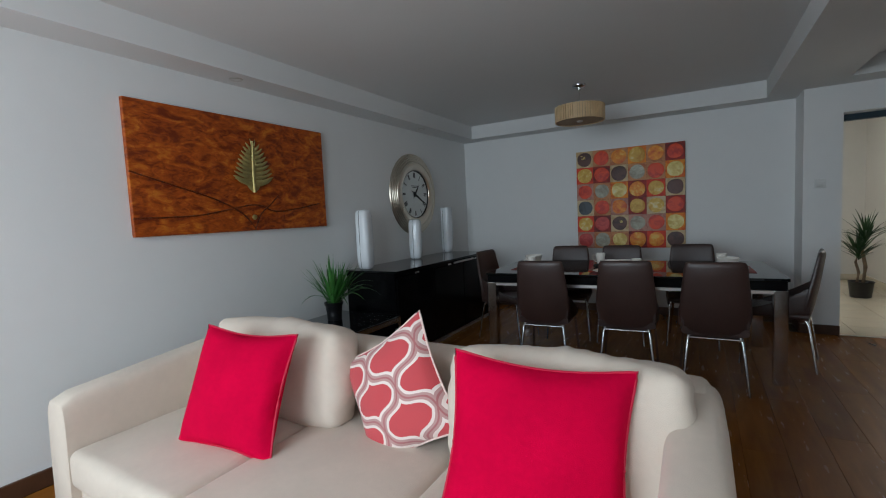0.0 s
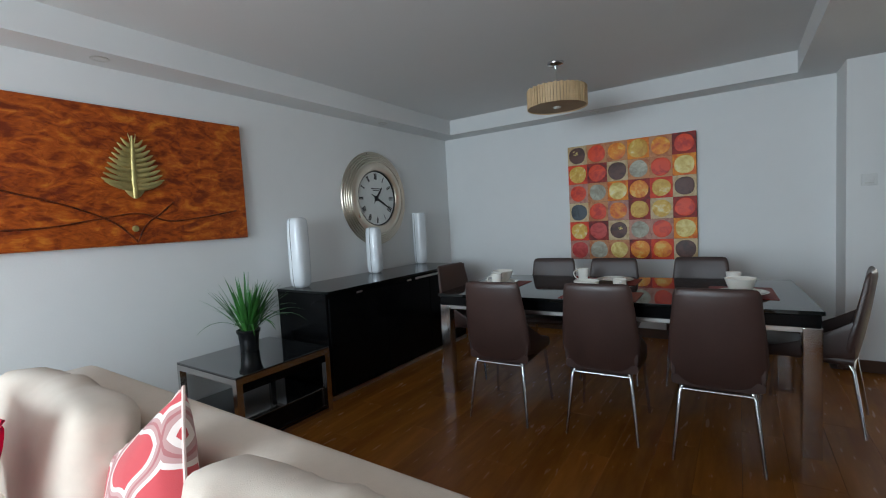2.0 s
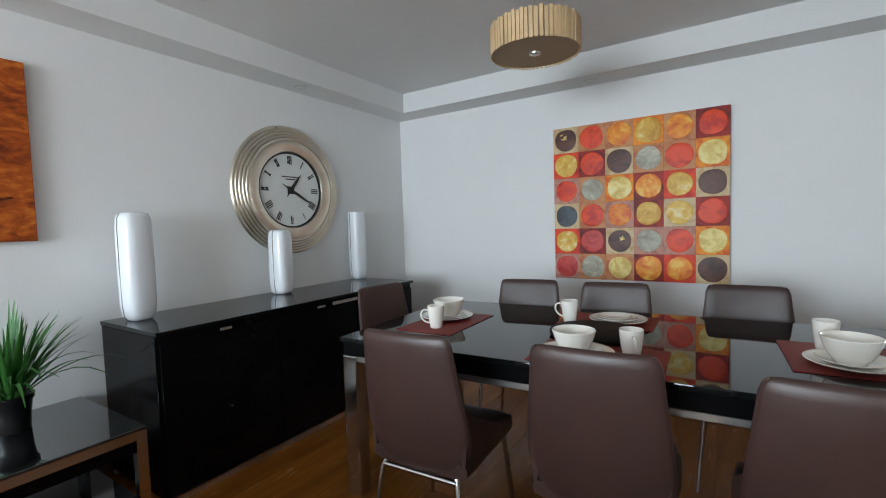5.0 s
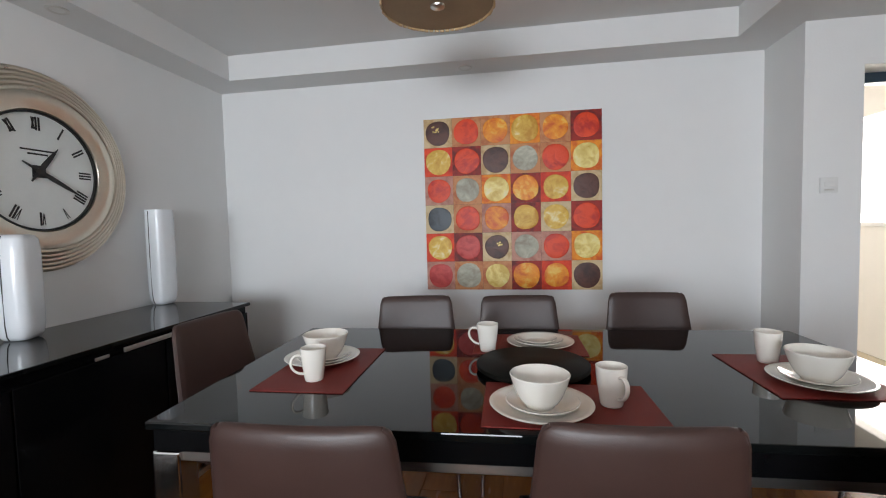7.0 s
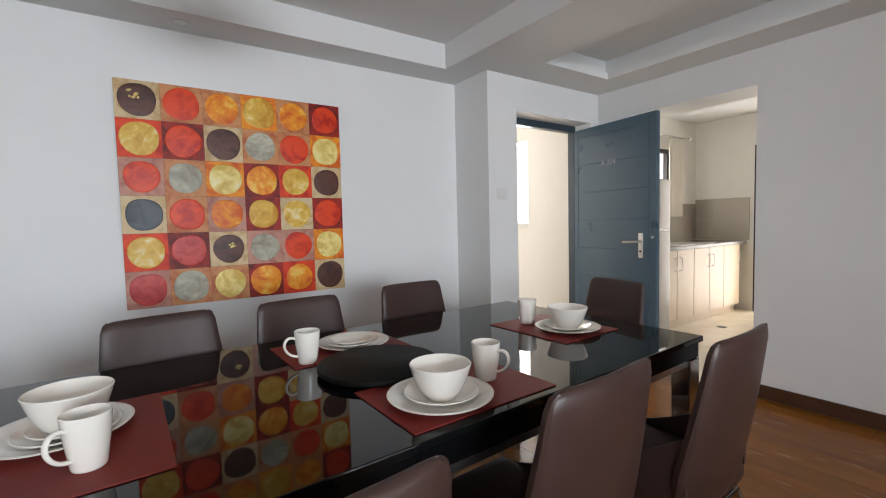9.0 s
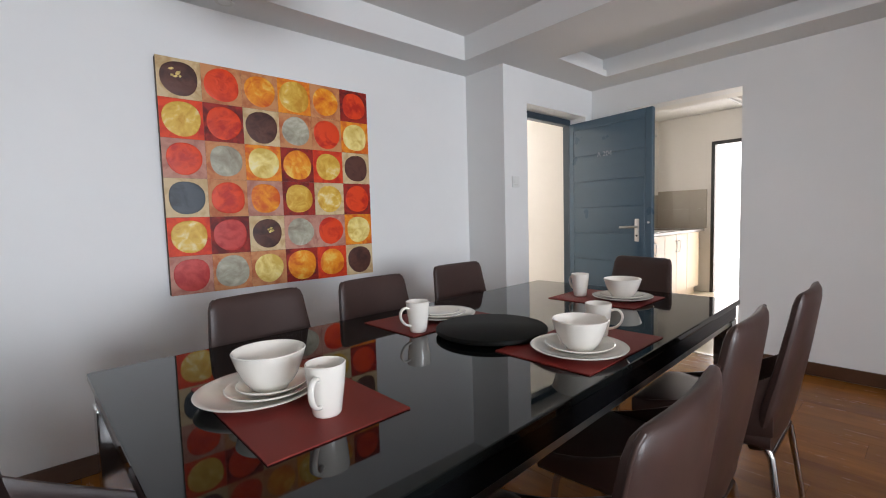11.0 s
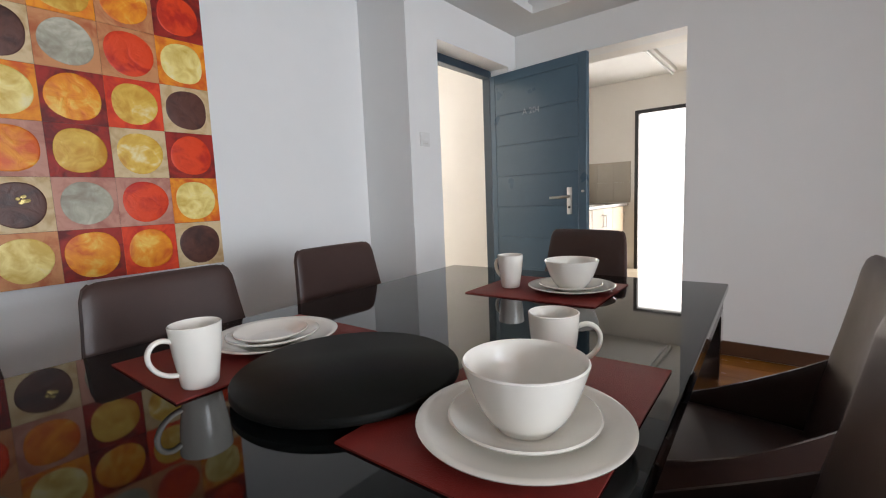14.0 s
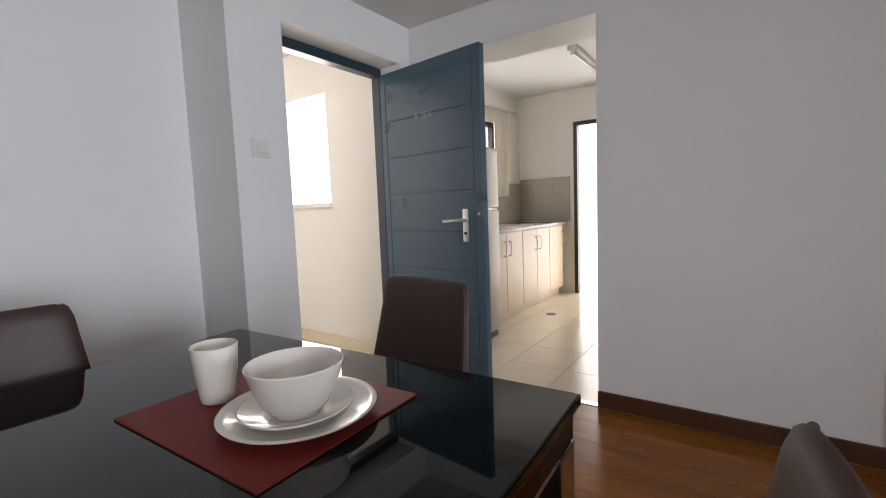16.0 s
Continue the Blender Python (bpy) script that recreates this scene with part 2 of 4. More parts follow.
floor = setting("floor", boxes((0, SOUTH, -0.2, RIGHT, 0.0, -0.012), (PIER, DOORWALL, -0.2, RIGHT, 0, -0.012)), FLOORBASE, "glossy reddish brown laminate plank floor", "floor")
tile_floor = setting("tile_floor", boxes((RIGHT, -3.2, -0.2, 8.28, 0.25, -0.004), (PIER + 0.02, DOORWALL + 0.02, -0.21, 5.36, 3.4, -0.005)), GROUT, "glossy cream ceramic tile floor", "floor")
# kitchen shell
setting("kitchen_wall_north", boxes((5.30, 0.25, 0, 6.4, 0.4, 2.8), (6.4, 0.25, 0, 7.4, 0.4, 1.1), (6.4, 0.25, 2.1, 7.4, 0.4, 2.8), (7.4, 0.25, 0, 8.28, 0.4, 2.8)), CREAM, "cream painted kitchen wall with a window", "wall")
setting("kitchen_wall_east", boxes((8.08, -0.47, 0, 8.28, 0.25, 2.8), (8.08, -1.37, 2.10, 8.28, -0.47, 2.8), (8.08, -3.2, 0, 8.28, -1.37, 2.8)), CREAM, "cream painted kitchen wall with the back door", "wall")
setting("kitchen_wall_south", boxes((5.2, -3.35, 0, 8.28, -3.2, 2.8)), CREAM, "cream painted kitchen wall", "wall")
setting("kitchen_wall_west", boxes((5.2, KY1, 0, 5.36, -0.4, 2.8), (5.2, KY1, KZ, 5.36, KY0, 2.8), (5.2, KY0, 0, 5.36, -3.2, 2.8)), CREAM, "cream painted inner kitchen wall", "wall")
setting("kitchen_ceiling", boxes((5.2, -3.35, 2.5, 8.28, 0.4, 2.8)), CEIL, "white kitchen ceiling", "ceiling")
# stair lobby behind the entrance door
LY = 3.3
setting("lobby_wall_east", boxes((5.10, -0.17, 0, 5.30, 0.535, 2.8), (5.10, 0.535, 0, 5.30, 1.75, 1.195), (5.10, 0.535, 2.07, 5.30, 1.75, 2.8), (5.10, 1.75, 0, 5.30, LY, 2.8)), CREAM, "cream painted lobby wall with a window", "wall")
setting("lobby_wall_north", boxes((3.6, LY, 0, 5.56, LY + 0.2, 2.8)), CREAM, "cream painted lobby end wall", "wall")
setting("lobby_wall_west", boxes((3.6, 0.2, 0, 3.78, LY, 2.8)), CREAM, "cream painted lobby wall", "wall")
setting("lobby_ceiling", boxes((3.6, -0.17, 2.45, 5.56, LY + 0.2, 2.8)), CEIL, "white lobby ceiling", "ceiling")


# ---- dining table ----
TX0, TX1, TY0, TY1, TZ = 1.216, 3.424, -2.079, -1.009, 0.755
table = thing("dining_table", "large black glass dining table on chrome legs", "table", ((TX0 + TX1) / 2, (TY0 + TY1) / 2, 0), 2.4)
hx, hy = (TX1 - TX0) / 2, (TY1 - TY0) / 2
part("tabletop", boxes((-hx, -hy, TZ - 0.022, hx, hy, TZ), bevel=0.004), BLACKGLASS, table, "polished black glass top")
part("apron", boxes((-hx + 0.012, -hy + 0.012, TZ - 0.085, hx - 0.012, hy - 0.012, TZ - 0.023), bevel=0.003, seg=1), BLACK, table)
for sy in (-1, 1):
    part("rail", boxes((-hx + 0.06, sy * (hy - 0.035) - 0.012, TZ - 0.115, hx - 0.06, sy * (hy - 0.035) + 0.012, TZ - 0.087), bevel=0.003, seg=1), SATIN, table, "chrome extension rail")
for sx in (-1, 1):
    part("end_rail", boxes((sx * (hx - 0.035) - 0.012, -hy + 0.06, TZ - 0.115, sx * (hx - 0.035) + 0.012, hy - 0.06, TZ - 0.087), bevel=0.003, seg=1), SATIN, table, "chrome end rail")
    for sy in (-1, 1):
        part("leg", boxes((sx * (hx - 0.047) - 0.040, sy * (hy - 0.047) - 0.036, 0, sx * (hx - 0.047) + 0.040, sy * (hy - 0.047) + 0.036, TZ - 0.087), bevel=0.005), LEGSTEEL, table, "flat chrome leg")


# ---- dining chairs ----
def make_chair():
    ch = thing("dining_chair", "brown leather dining chair with thin chrome legs", "chair", group="chairs round the dining table")
    X = Vector((1, 0, 0))
    rows = ((-0.145, 0.362, 0.150, 0.014), (-0.170, 0.375, 0.164, 0.024), (-0.188, 0.42, 0.188, 0.028), (-0.200, 0.47, 0.205, 0.028), (-0.213, 0.53, 0.214, 0.027), (-0.230, 0.615, 0.208, 0.025), (-0.247, 0.71, 0.198, 0.023), (-0.261, 0.80, 0.188, 0.021), (-0.270, 0.862, 0.182, 0.020), (-0.273, 0.886, 0.174, 0.016), (-0.274, 0.895, 0.163, 0.011), (-0.275, 0.900, 0.145, 0.004))
    rings = []
    for i, (y, z, a, b) in enumerate(rows):
        p, q = rows[max(i - 1, 0)], rows[min(i + 1, len(rows) - 1)]
        d = Vector((0, q[0] - p[0], q[1] - p[1])).normalized()
        v = d.cross(X)
        pts = ring((0, y, z), X, v, a, b, 28, 3.6)
        pts = [p2 + Vector((0, 0.55 * p2.x * p2.x, 0)) for p2 in pts]
        rings.append(pts)
    part("backrest", loft(rings), LEATHER, ch, "", True)
    srows = ((-0.20, 0.412, 0.200, 0.030), (-0.12, 0.415, 0.205, 0.034), (0.0, 0.420, 0.207, 0.034), (0.12, 0.426, 0.205, 0.033), (0.20, 0.431, 0.200, 0.030), (0.235, 0.433, 0.193, 0.020), (0.245, 0.433, 0.185, 0.008))
    part("seat", loft([ring((0, y, z), X, (0, 0, 1), a, b, 24, 4.5) for y, z, a, b in srows]), LEATHER, ch, "", True)
    for sx in (-1, 1):
        wing = []
        for k in (0, 0.12, 0.25, 0.4, 0.55, 0.7, 0.85, 0.95, 1.0):
            top, low = 0.445 + 0.195 * (1 - k) ** 1.6, 0.385 + 0.05 * (1 - k)
            wing.append(ring((sx * (0.190 + 0.026 * min(1, k / 0.35) - 0.03 * k * k), -0.205 + 0.445 * k, (top + low) / 2), X, (0, 0, 1), 0.010, (top - low) / 2, 14, 3.5))
        part("side_wing", loft(wing), LEATHER, ch, "", True)
        seam = [Vector((sx * (a - 0.004), y + 0.55 * a * a - 0.004, z)) for y, z, a, b in rows[2:-1]]
        part("piping", tube(seam, 0.005, 8), LEATHER, ch, "", True)
        part("back_leg", tube([(sx * 0.148, -0.178, 0.385), (sx * 0.160, -0.198, 0.352), (sx * 0.195, -0.250, 0.0)], 0.0140, 10, None, 0.0085), CHROME, ch, "", True)
        part("front_leg", tube([(sx * 0.17, 0.17, 0.412), (sx * 0.18, 0.185, 0.36), (sx * 0.205, 0.225, 0.0)], 0.0125, 10, None, 0.0085), CHROME, ch, "", True)
    part("crossbar", tube([(-0.158, -0.196, 0.364), (0.158, -0.196, 0.364)], 0.010, 8), CHROME, ch, "", True)
    part("seat_frame", boxes((-0.16, -0.15, 0.39, 0.16, 0.17, 0.404), bevel=0.004, seg=1), BLACKMETAL, ch)
    return ch


chair = make_chair()
chair.matrix_basis = pose(1.809, -2.121, 0, 0, 0, 3)
for x, y, turn in ((2.425, -2.052, 3), (2.994, -2.079, 2), (1.749, -1.196, 189), (2.245, -1.176, 185), (2.854, -1.073, 181), (1.205, -1.515, -97), (3.448, -1.426, 79)):
    copy_thing(chair, pose(x, y, 0, 0, 0, turn))


# ---- sideboard and side table ----
def make_sideboard():
    x1, y0, y1, z1 = 0.612, -2.625, -0.69, 0.818
    sb = thing("sideboard", "long black lacquered sideboard with sliding doors", "sideboard", (0, 0, 0))
    part("top", boxes((0.018, y0, z1 - 0.02, x1, y1, z1), bevel=0.003), BLACKGLASS, sb, "black glass top")
    part("body", boxes((0.022, y0 + 0.004, 0.03, x1 - 0.03, y1 - 0.004, z1 - 0.021), bevel=0.003, seg=1), BLACK, sb)
    part("plinth", boxes((x1 - 0.03, y0 + 0.01, 0.0, x1 - 0.012, y1 - 0.01, 0.028), (0.03, y0 + 0.01, 0, 0.05, y1 - 0.01, 0.03)), SATIN, sb, "narrow chrome plinth")
    w = (y1 - y0 - 0.03) / 3
    for i in range(3):
        a = y0 + 0.015 + i * w
        d = part("door", boxes((x1 - 0.028, a + 0.003, 0.045, x1 - 0.01, a + w - 0.003, z1 - 0.06), bevel=0.002, seg=1), BLACK, sb)
        part("door_pull", boxes((x1 - 0.012, a + w * 0.5 - 0.03, z1 - 0.056, x1 - 0.004, a + w * 0.5 + 0.03, z1 - 0.043), bevel=0.002, seg=1), SATIN, sb, "small chrome pull")
    part("long_pull", boxes((x1 - 0.012, -1.56, z1 - 0.056, x1 - 0.003, -1.08, z1 - 0.036), bevel=0.002, seg=1), SATIN, sb, "long chrome pull strip")
    return sb


make_sideboard()


def make_side_table():
    x0, x1, y0, y1, z1 = 0.02, 0.702, -3.42, -2.725, 0.457
    st = thing("side_table", "low black glass side table with chrome frame", "side table", (0, 0, 0))
    part("top", boxes((x0, y0, z1 - 0.012, x1, y1, z1), bevel=0.002, seg=1), SMOKEGLASS, st, "black glass top")
    part("drawer_box", boxes((x0 + 0.012, y0 + 0.042, 0.03, x1 - 0.032, y1 - 0.042, 0.155), bevel=0.002, seg=1), BLACK, st, "low black box between the legs")
    part("shelf", boxes((x0 + 0.012, y0 + 0.042, 0.156, x1 - 0.03, y1 - 0.042, 0.168), bevel=0.002, seg=1), SMOKEGLASS, st, "black glass lower shelf")
    for y in (y0, y1 - 0.04):
        part("frame", boxes((x1 - 0.04, y, 0, x1, y + 0.04, z1 - 0.05), (x0, y, 0, x0 + 0.03, y + 0.04, z1 - 0.05), (x0, y, z1 - 0.05, x1, y + 0.04, z1 - 0.013), (x0 + 0.03, y, 0, x1 - 0.04, y + 0.04, 0.029)), LEGSTEEL, st, "square chrome frame")
    part("front_rail", boxes((x1 - 0.035, y0 + 0.04, z1 - 0.05, x1 - 0.003, y1 - 0.04, z1 - 0.013)), LEGSTEEL, st, "chrome rail")
    part("front_apron", boxes((x1 - 0.060, y0 + 0.042, z1 - 0.115, x1 - 0.036, y1 - 0.042, z1 - 0.014), bevel=0.002, seg=1), BLACK, st, "black glass apron under the top")
    part("foot_rail", boxes((x1 - 0.028, y0 + 0.04, 0.0, x1 - 0.003, y1 - 0.04, 0.028)), LEGSTEEL, st, "chrome rail")
    return st


make_side_table()


# ---- more materials ----
def emitter(name, colour, strength):
    m = bpy.data.materials.new(name)
    m.use_nodes = True
    n, l = m.node_tree.nodes, m.node_tree.links
    n.remove(n["Principled BSDF"])
    e = n.new("ShaderNodeEmission")
    e.inputs[0].default_value, e.inputs[1].default_value = (*colour, 1), strength
    l.new(e.outputs[0], n["Material Output"].inputs[0])
    return m


DAY = emitter("bright_overcast_daylight", (1.0, 0.99, 0.97), 2.6)


def wood_material(name, light, dark, rough=0.22):
    """Laminate boards: long grain, growth bands and a tint that differs from board to board."""
    m = bpy.data.materials.new(name)
    m.use_nodes = True
    n, l = m.node_tree.nodes, m.node_tree.links
    p = n["Principled BSDF"]
    co, info, add = n.new("ShaderNodeTexCoord"), n.new("ShaderNodeObjectInfo"), n.new("ShaderNodeVectorMath")
    sc = n.new("ShaderNodeVectorMath")
    sc.operation = "SCALE"
    sc.inputs[0].default_value = (7.3, 11.1, 5.7)
    l.new(info.outputs["Random"], sc.inputs["Scale"])
    l.new(co.outputs["Object"], add.inputs[0]), l.new(sc.outputs[0], add.inputs[1])
    mp = n.new("ShaderNodeMapping")
    mp.inputs["Scale"].default_value = (5, 0.7, 3)
    l.new(add.outputs[0], mp.inputs[0])
    a, b = n.new("ShaderNodeTexNoise"), n.new("ShaderNodeTexNoise")
    a.inputs["Scale"].default_value, a.inputs["Detail"].default_value, a.inputs["Distortion"].default_value = 1.3, 6, 1.2
    b.inputs["Scale"].default_value, b.inputs["Detail"].default_value = 9, 4
    l.new(mp.outputs[0], a.inputs["Vector"]), l.new(mp.outputs[0], b.inputs["Vector"])
    mix = n.new("ShaderNodeMath")
    mix.operation = "MULTIPLY_ADD"
    mix.inputs[1].default_value = 0.4
    l.new(b.outputs[0], mix.inputs[0]), l.new(a.outputs[0], mix.inputs[2])
    ramp = n.new("ShaderNodeValToRGB")
    ramp.color_ramp.elements[0].position, ramp.color_ramp.elements[0].color = 0.5, (*dark, 1)
    ramp.color_ramp.elements[1].position, ramp.color_ramp.elements[1].color = 0.92, (*light, 1)
    l.new(mix.outputs[0], ramp.inputs[0])
    hue, mr = n.new("ShaderNodeHueSaturation"), n.new("ShaderNodeMapRange")
    mr.inputs["To Min"].default_value, mr.inputs["To Max"].default_value = 0.86, 1.14
    l.new(info.outputs["Random"], mr.inputs["Value"]), l.new(mr.outputs[0], hue.inputs["Value"])
    l.new(ramp.outputs[0], hue.inputs["Color"]), l.new(hue.outputs[0], p.inputs["Base Color"])
    g = n.new("ShaderNodeMapRange")
    g.inputs["To Min"].default_value, g.inputs["To Max"].default_value = rough - 0.03, rough + 0.05
    l.new(b.outputs[0], g.inputs["Value"]), l.new(g.outputs[0], p.inputs["Roughness"])
    bp = n.new("ShaderNodeBump")
    bp.inputs["Strength"].default_value, bp.inputs["Distance"].default_value = 0.015, 0.001
    p.inputs["Specular IOR Level"].default_value = 0.22
    l.new(b.outputs[0], bp.inputs["Height"]), l.new(bp.outputs[0], p.inputs["Normal"])
    return m


FLOORWOOD = wood_material("red_brown_laminate", (0.280, 0.106, 0.018), (0.185, 0.062, 0.010), 0.25)


def paint_material(name, light, dark, rough=0.35, scale=7.0, bump=0.6, white=None, stretch=1.0):
    """Thick brushed paint: two tones worked into one another, with ridges that catch the light."""
    m = bpy.data.materials.new(name)
    m.use_nodes = True
    n, l = m.node_tree.nodes, m.node_tree.links
    p = n["Principled BSDF"]
    co, info, sc, add = n.new("ShaderNodeTexCoord"), n.new("ShaderNodeObjectInfo"), n.new("ShaderNodeVectorMath"), n.new("ShaderNodeVectorMath")
    sc.operation = "SCALE"
    sc.inputs[0].default_value = (9.1, 5.3, 3.7)
    l.new(info.outputs["Random"], sc.inputs["Scale"])
    l.new(co.outputs["Object"], add.inputs[0]), l.new(sc.outputs[0], add.inputs[1])
    a, b = n.new("ShaderNodeTexNoise"), n.new("ShaderNodeTexNoise")
    a.inputs["Scale"].default_value, a.inputs["Detail"].default_value, a.inputs["Distortion"].default_value = scale, 5, 1.6
    b.inputs["Scale"].default_value, b.inputs["Detail"].default_value, b.inputs["Distortion"].default_value = scale * 2.6, 4, 1.8
    strokes = n.new("ShaderNodeMapping")
    strokes.inputs["Scale"].default_value = (1.0, stretch, 1.0)
    strokes.inputs["Rotation"].default_value = (0, 0, 0.12 if stretch != 1.0 else 0.0)
    l.new(add.outputs[0], strokes.inputs[0])
    l.new(strokes.outputs[0], a.inputs["Vector"]), l.new(strokes.outputs[0], b.inputs["Vector"])
    mix = n.new("ShaderNodeMath")
    mix.operation = "MULTIPLY_ADD"
    mix.inputs[1].default_value = 0.5
    l.new(b.outputs[0], mix.inputs[0]), l.new(a.outputs[0], mix.inputs[2])
    ramp = n.new("ShaderNodeValToRGB")
    ramp.color_ramp.elements[0].position, ramp.color_ramp.elements[0].color = 0.58, (*dark, 1)
    ramp.color_ramp.elements[1].position, ramp.color_ramp.elements[1].color = 0.82, (*light, 1)
    if white:
        e = ramp.color_ramp.elements.new(1.0)
        e.color = (*white, 1)
    l.new(mix.outputs[0], ramp.inputs[0]), l.new(ramp.outputs[0], p.inputs["Base Color"])
    p.inputs["Roughness"].default_value, p.inputs["Specular IOR Level"].default_value = rough, 0.32
    bp = n.new("ShaderNodeBump")
    bp.inputs["Strength"].default_value, bp.inputs["Distance"].default_value = bump, 0.006
    l.new(b.outputs[0], bp.inputs["Height"]), l.new(bp.outputs[0], p.inputs["Normal"])
    return m


RUST = paint_material("rust_orange_paint", (0.43, 0.088, 0.008), (0.175, 0.025, 0.005), 0.38, 5.5, 1.0, (0.60, 0.19, 0.02), 1.9)
VINE = paint_material("dark_rust_ridge", (0.16, 0.030, 0.006), (0.05, 0.010, 0.004), 0.4, 9.0, 0.8)
GOLD = material("pale_gold_metal", (0.50, 0.42, 0.17), 0.42, 0.7, vary=0.2, scale=20, bump=0.2)
CANVAS = material("dark_canvas_edge", (0.10, 0.06, 0.035), 0.7, vary=0.3, scale=10)


def pillow_pattern():
    """Coral weave with a lattice of wavy pale bands."""
    m = bpy.data.materials.new("coral_lattice_fabric")
    m.use_nodes = True
    n, l = m.node_tree.nodes, m.node_tree.links
    p = n["Principled BSDF"]

    def op(kind, *vals):
        q = n.new("ShaderNodeMath")
        q.operation = kind
        for i, v in enumerate(vals):
            if isinstance(v, (int, float)):
                q.inputs[i].default_value = v
            else:
                l.new(v, q.inputs[i])
        return q.outputs[0]

    co, sep = n.new("ShaderNodeTexCoord"), n.new("ShaderNodeSeparateXYZ")
    l.new(co.outputs["Object"], sep.inputs[0])
    u = op("MULTIPLY", op("ADD", sep.outputs[0], sep.outputs[2]), 0.7071 / 0.185)
    v = op("MULTIPLY", op("SUBTRACT", sep.outputs[2], sep.outputs[0]), 0.7071 / 0.185)

    def band(a, b):
        w = op("ADD", a, op("MULTIPLY", op("SINE", op("MULTIPLY", op("SUBTRACT", b, 0.25), 2 * math.pi)), 0.10))
        return op("ABSOLUTE", op("SUBTRACT", op("FRACT", op("ADD", w, 100.25)), 0.5))

    d = op("MINIMUM", band(u, v), band(v, u))
    inner, outer, line = op("LESS_THAN", d, 0.075), op("LESS_THAN", d, 0.14), op("LESS_THAN", d, 0.02)
    m1, m2, m3 = n.new("ShaderNodeMix"), n.new("ShaderNodeMix"), n.new("ShaderNodeMix")
    for x in (m1, m2, m3):
        x.data_type = "RGBA"
    m1.inputs[6].default_value, m1.inputs[7].default_value = (0.56, 0.065, 0.075, 1), (0.82, 0.70, 0.64, 1)
    m2.inputs[7].default_value, m3.inputs[7].default_value = (0.50, 0.29, 0.27, 1), (0.42, 0.15, 0.15, 1)
    l.new(outer, m1.inputs[0]), l.new(inner, m2.inputs[0]), l.new(line, m3.inputs[0])
    l.new(m1.outputs[2], m2.inputs[6]), l.new(m2.outputs[2], m3.inputs[6]), l.new(m3.outputs[2], p.inputs["Base Color"])
    p.inputs["Roughness"].default_value, p.inputs["Sheen Weight"].default_value = 0.85, 0.2
    t, bp = n.new("ShaderNodeTexNoise"), n.new("ShaderNodeBump")
    t.inputs["Scale"].default_value = 400
    bp.inputs["Strength"].default_value, bp.inputs["Distance"].default_value = 0.3, 0.002
    l.new(co.outputs["Object"], t.inputs["Vector"]), l.new(t.outputs[0], bp.inputs["Height"]), l.new(bp.outputs[0], p.inputs["Normal"])
    return m


LATTICE = pillow_pattern()
PIPING = material("pale_pillow_piping", (0.80, 0.62, 0.56), 0.8, vary=0.1, scale=20)
REDPIPE = material("crimson_piping", (0.55, 0.01, 0.05), 0.7, vary=0.1, scale=20)
ON_WEST = Matrix(((0, 0, 1, 0), (1, 0, 0, 0), (0, 1, 0, 0), (0, 0, 0, 1)))      # local z out of the west wall, x to the right, y up
ON_NORTH = Matrix(((1, 0, 0, 0), (0, 0, -1, 0), (0, 1, 0, 0), (0, 0, 0, 1)))    # local z out of the north wall


# ---- sofa ----
def slab(x0, y0, z0, x1, y1, z1, r=0.05, puff=0.0, n=3, wrinkle=0.0, grain=0.07):
    """A soft upholstered block with rounded edges and a swollen middle."""
    bm = boxes((x0, y0, z0, x1, y1, z1), bevel=r, seg=4)
    for _ in range(n):
        long = [e for e in bm.edges if e.calc_length() > grain]
        if not long:
            break
        bmesh.ops.subdivide_edges(bm, edges=long, cuts=1, use_grid_fill=True)
    c, h = Vector(((x0 + x1) / 2, (y0 + y1) / 2, (z0 + z1) / 2)), Vector(((x1 - x0) / 2, (y1 - y0) / 2, (z1 - z0) / 2))
    for v in bm.verts:
        d = Vector([(v.co[i] - c[i]) / h[i] for i in range(3)])
        k = Vector([(1 - min(1, d[(i + 1) % 3] ** 2)) * (1 - min(1, d[(i + 2) % 3] ** 2)) * d[i] for i in range(3)])
        v.co += k * puff
        if wrinkle:
            gather = max(0.0, d[2]) ** 3 * math.exp(-(d[0] * 1.6) ** 2)
            v.co += Vector((0, 1, 1)) * (noise.noise(v.co * 7) * wrinkle)
            v.co += Vector((0, -0.5, 1)) * (noise.noise(Vector((v.co.x * 26, v.co.y * 5, 3.0))) * wrinkle * 1.5 * gather)
            side = max(0.0, abs(d[0]) - 0.8) * 5
            v.co.x += side * noise.noise(Vector((v.co.y * 12, v.co.z * 22, 7.0))) * wrinkle
    return bm


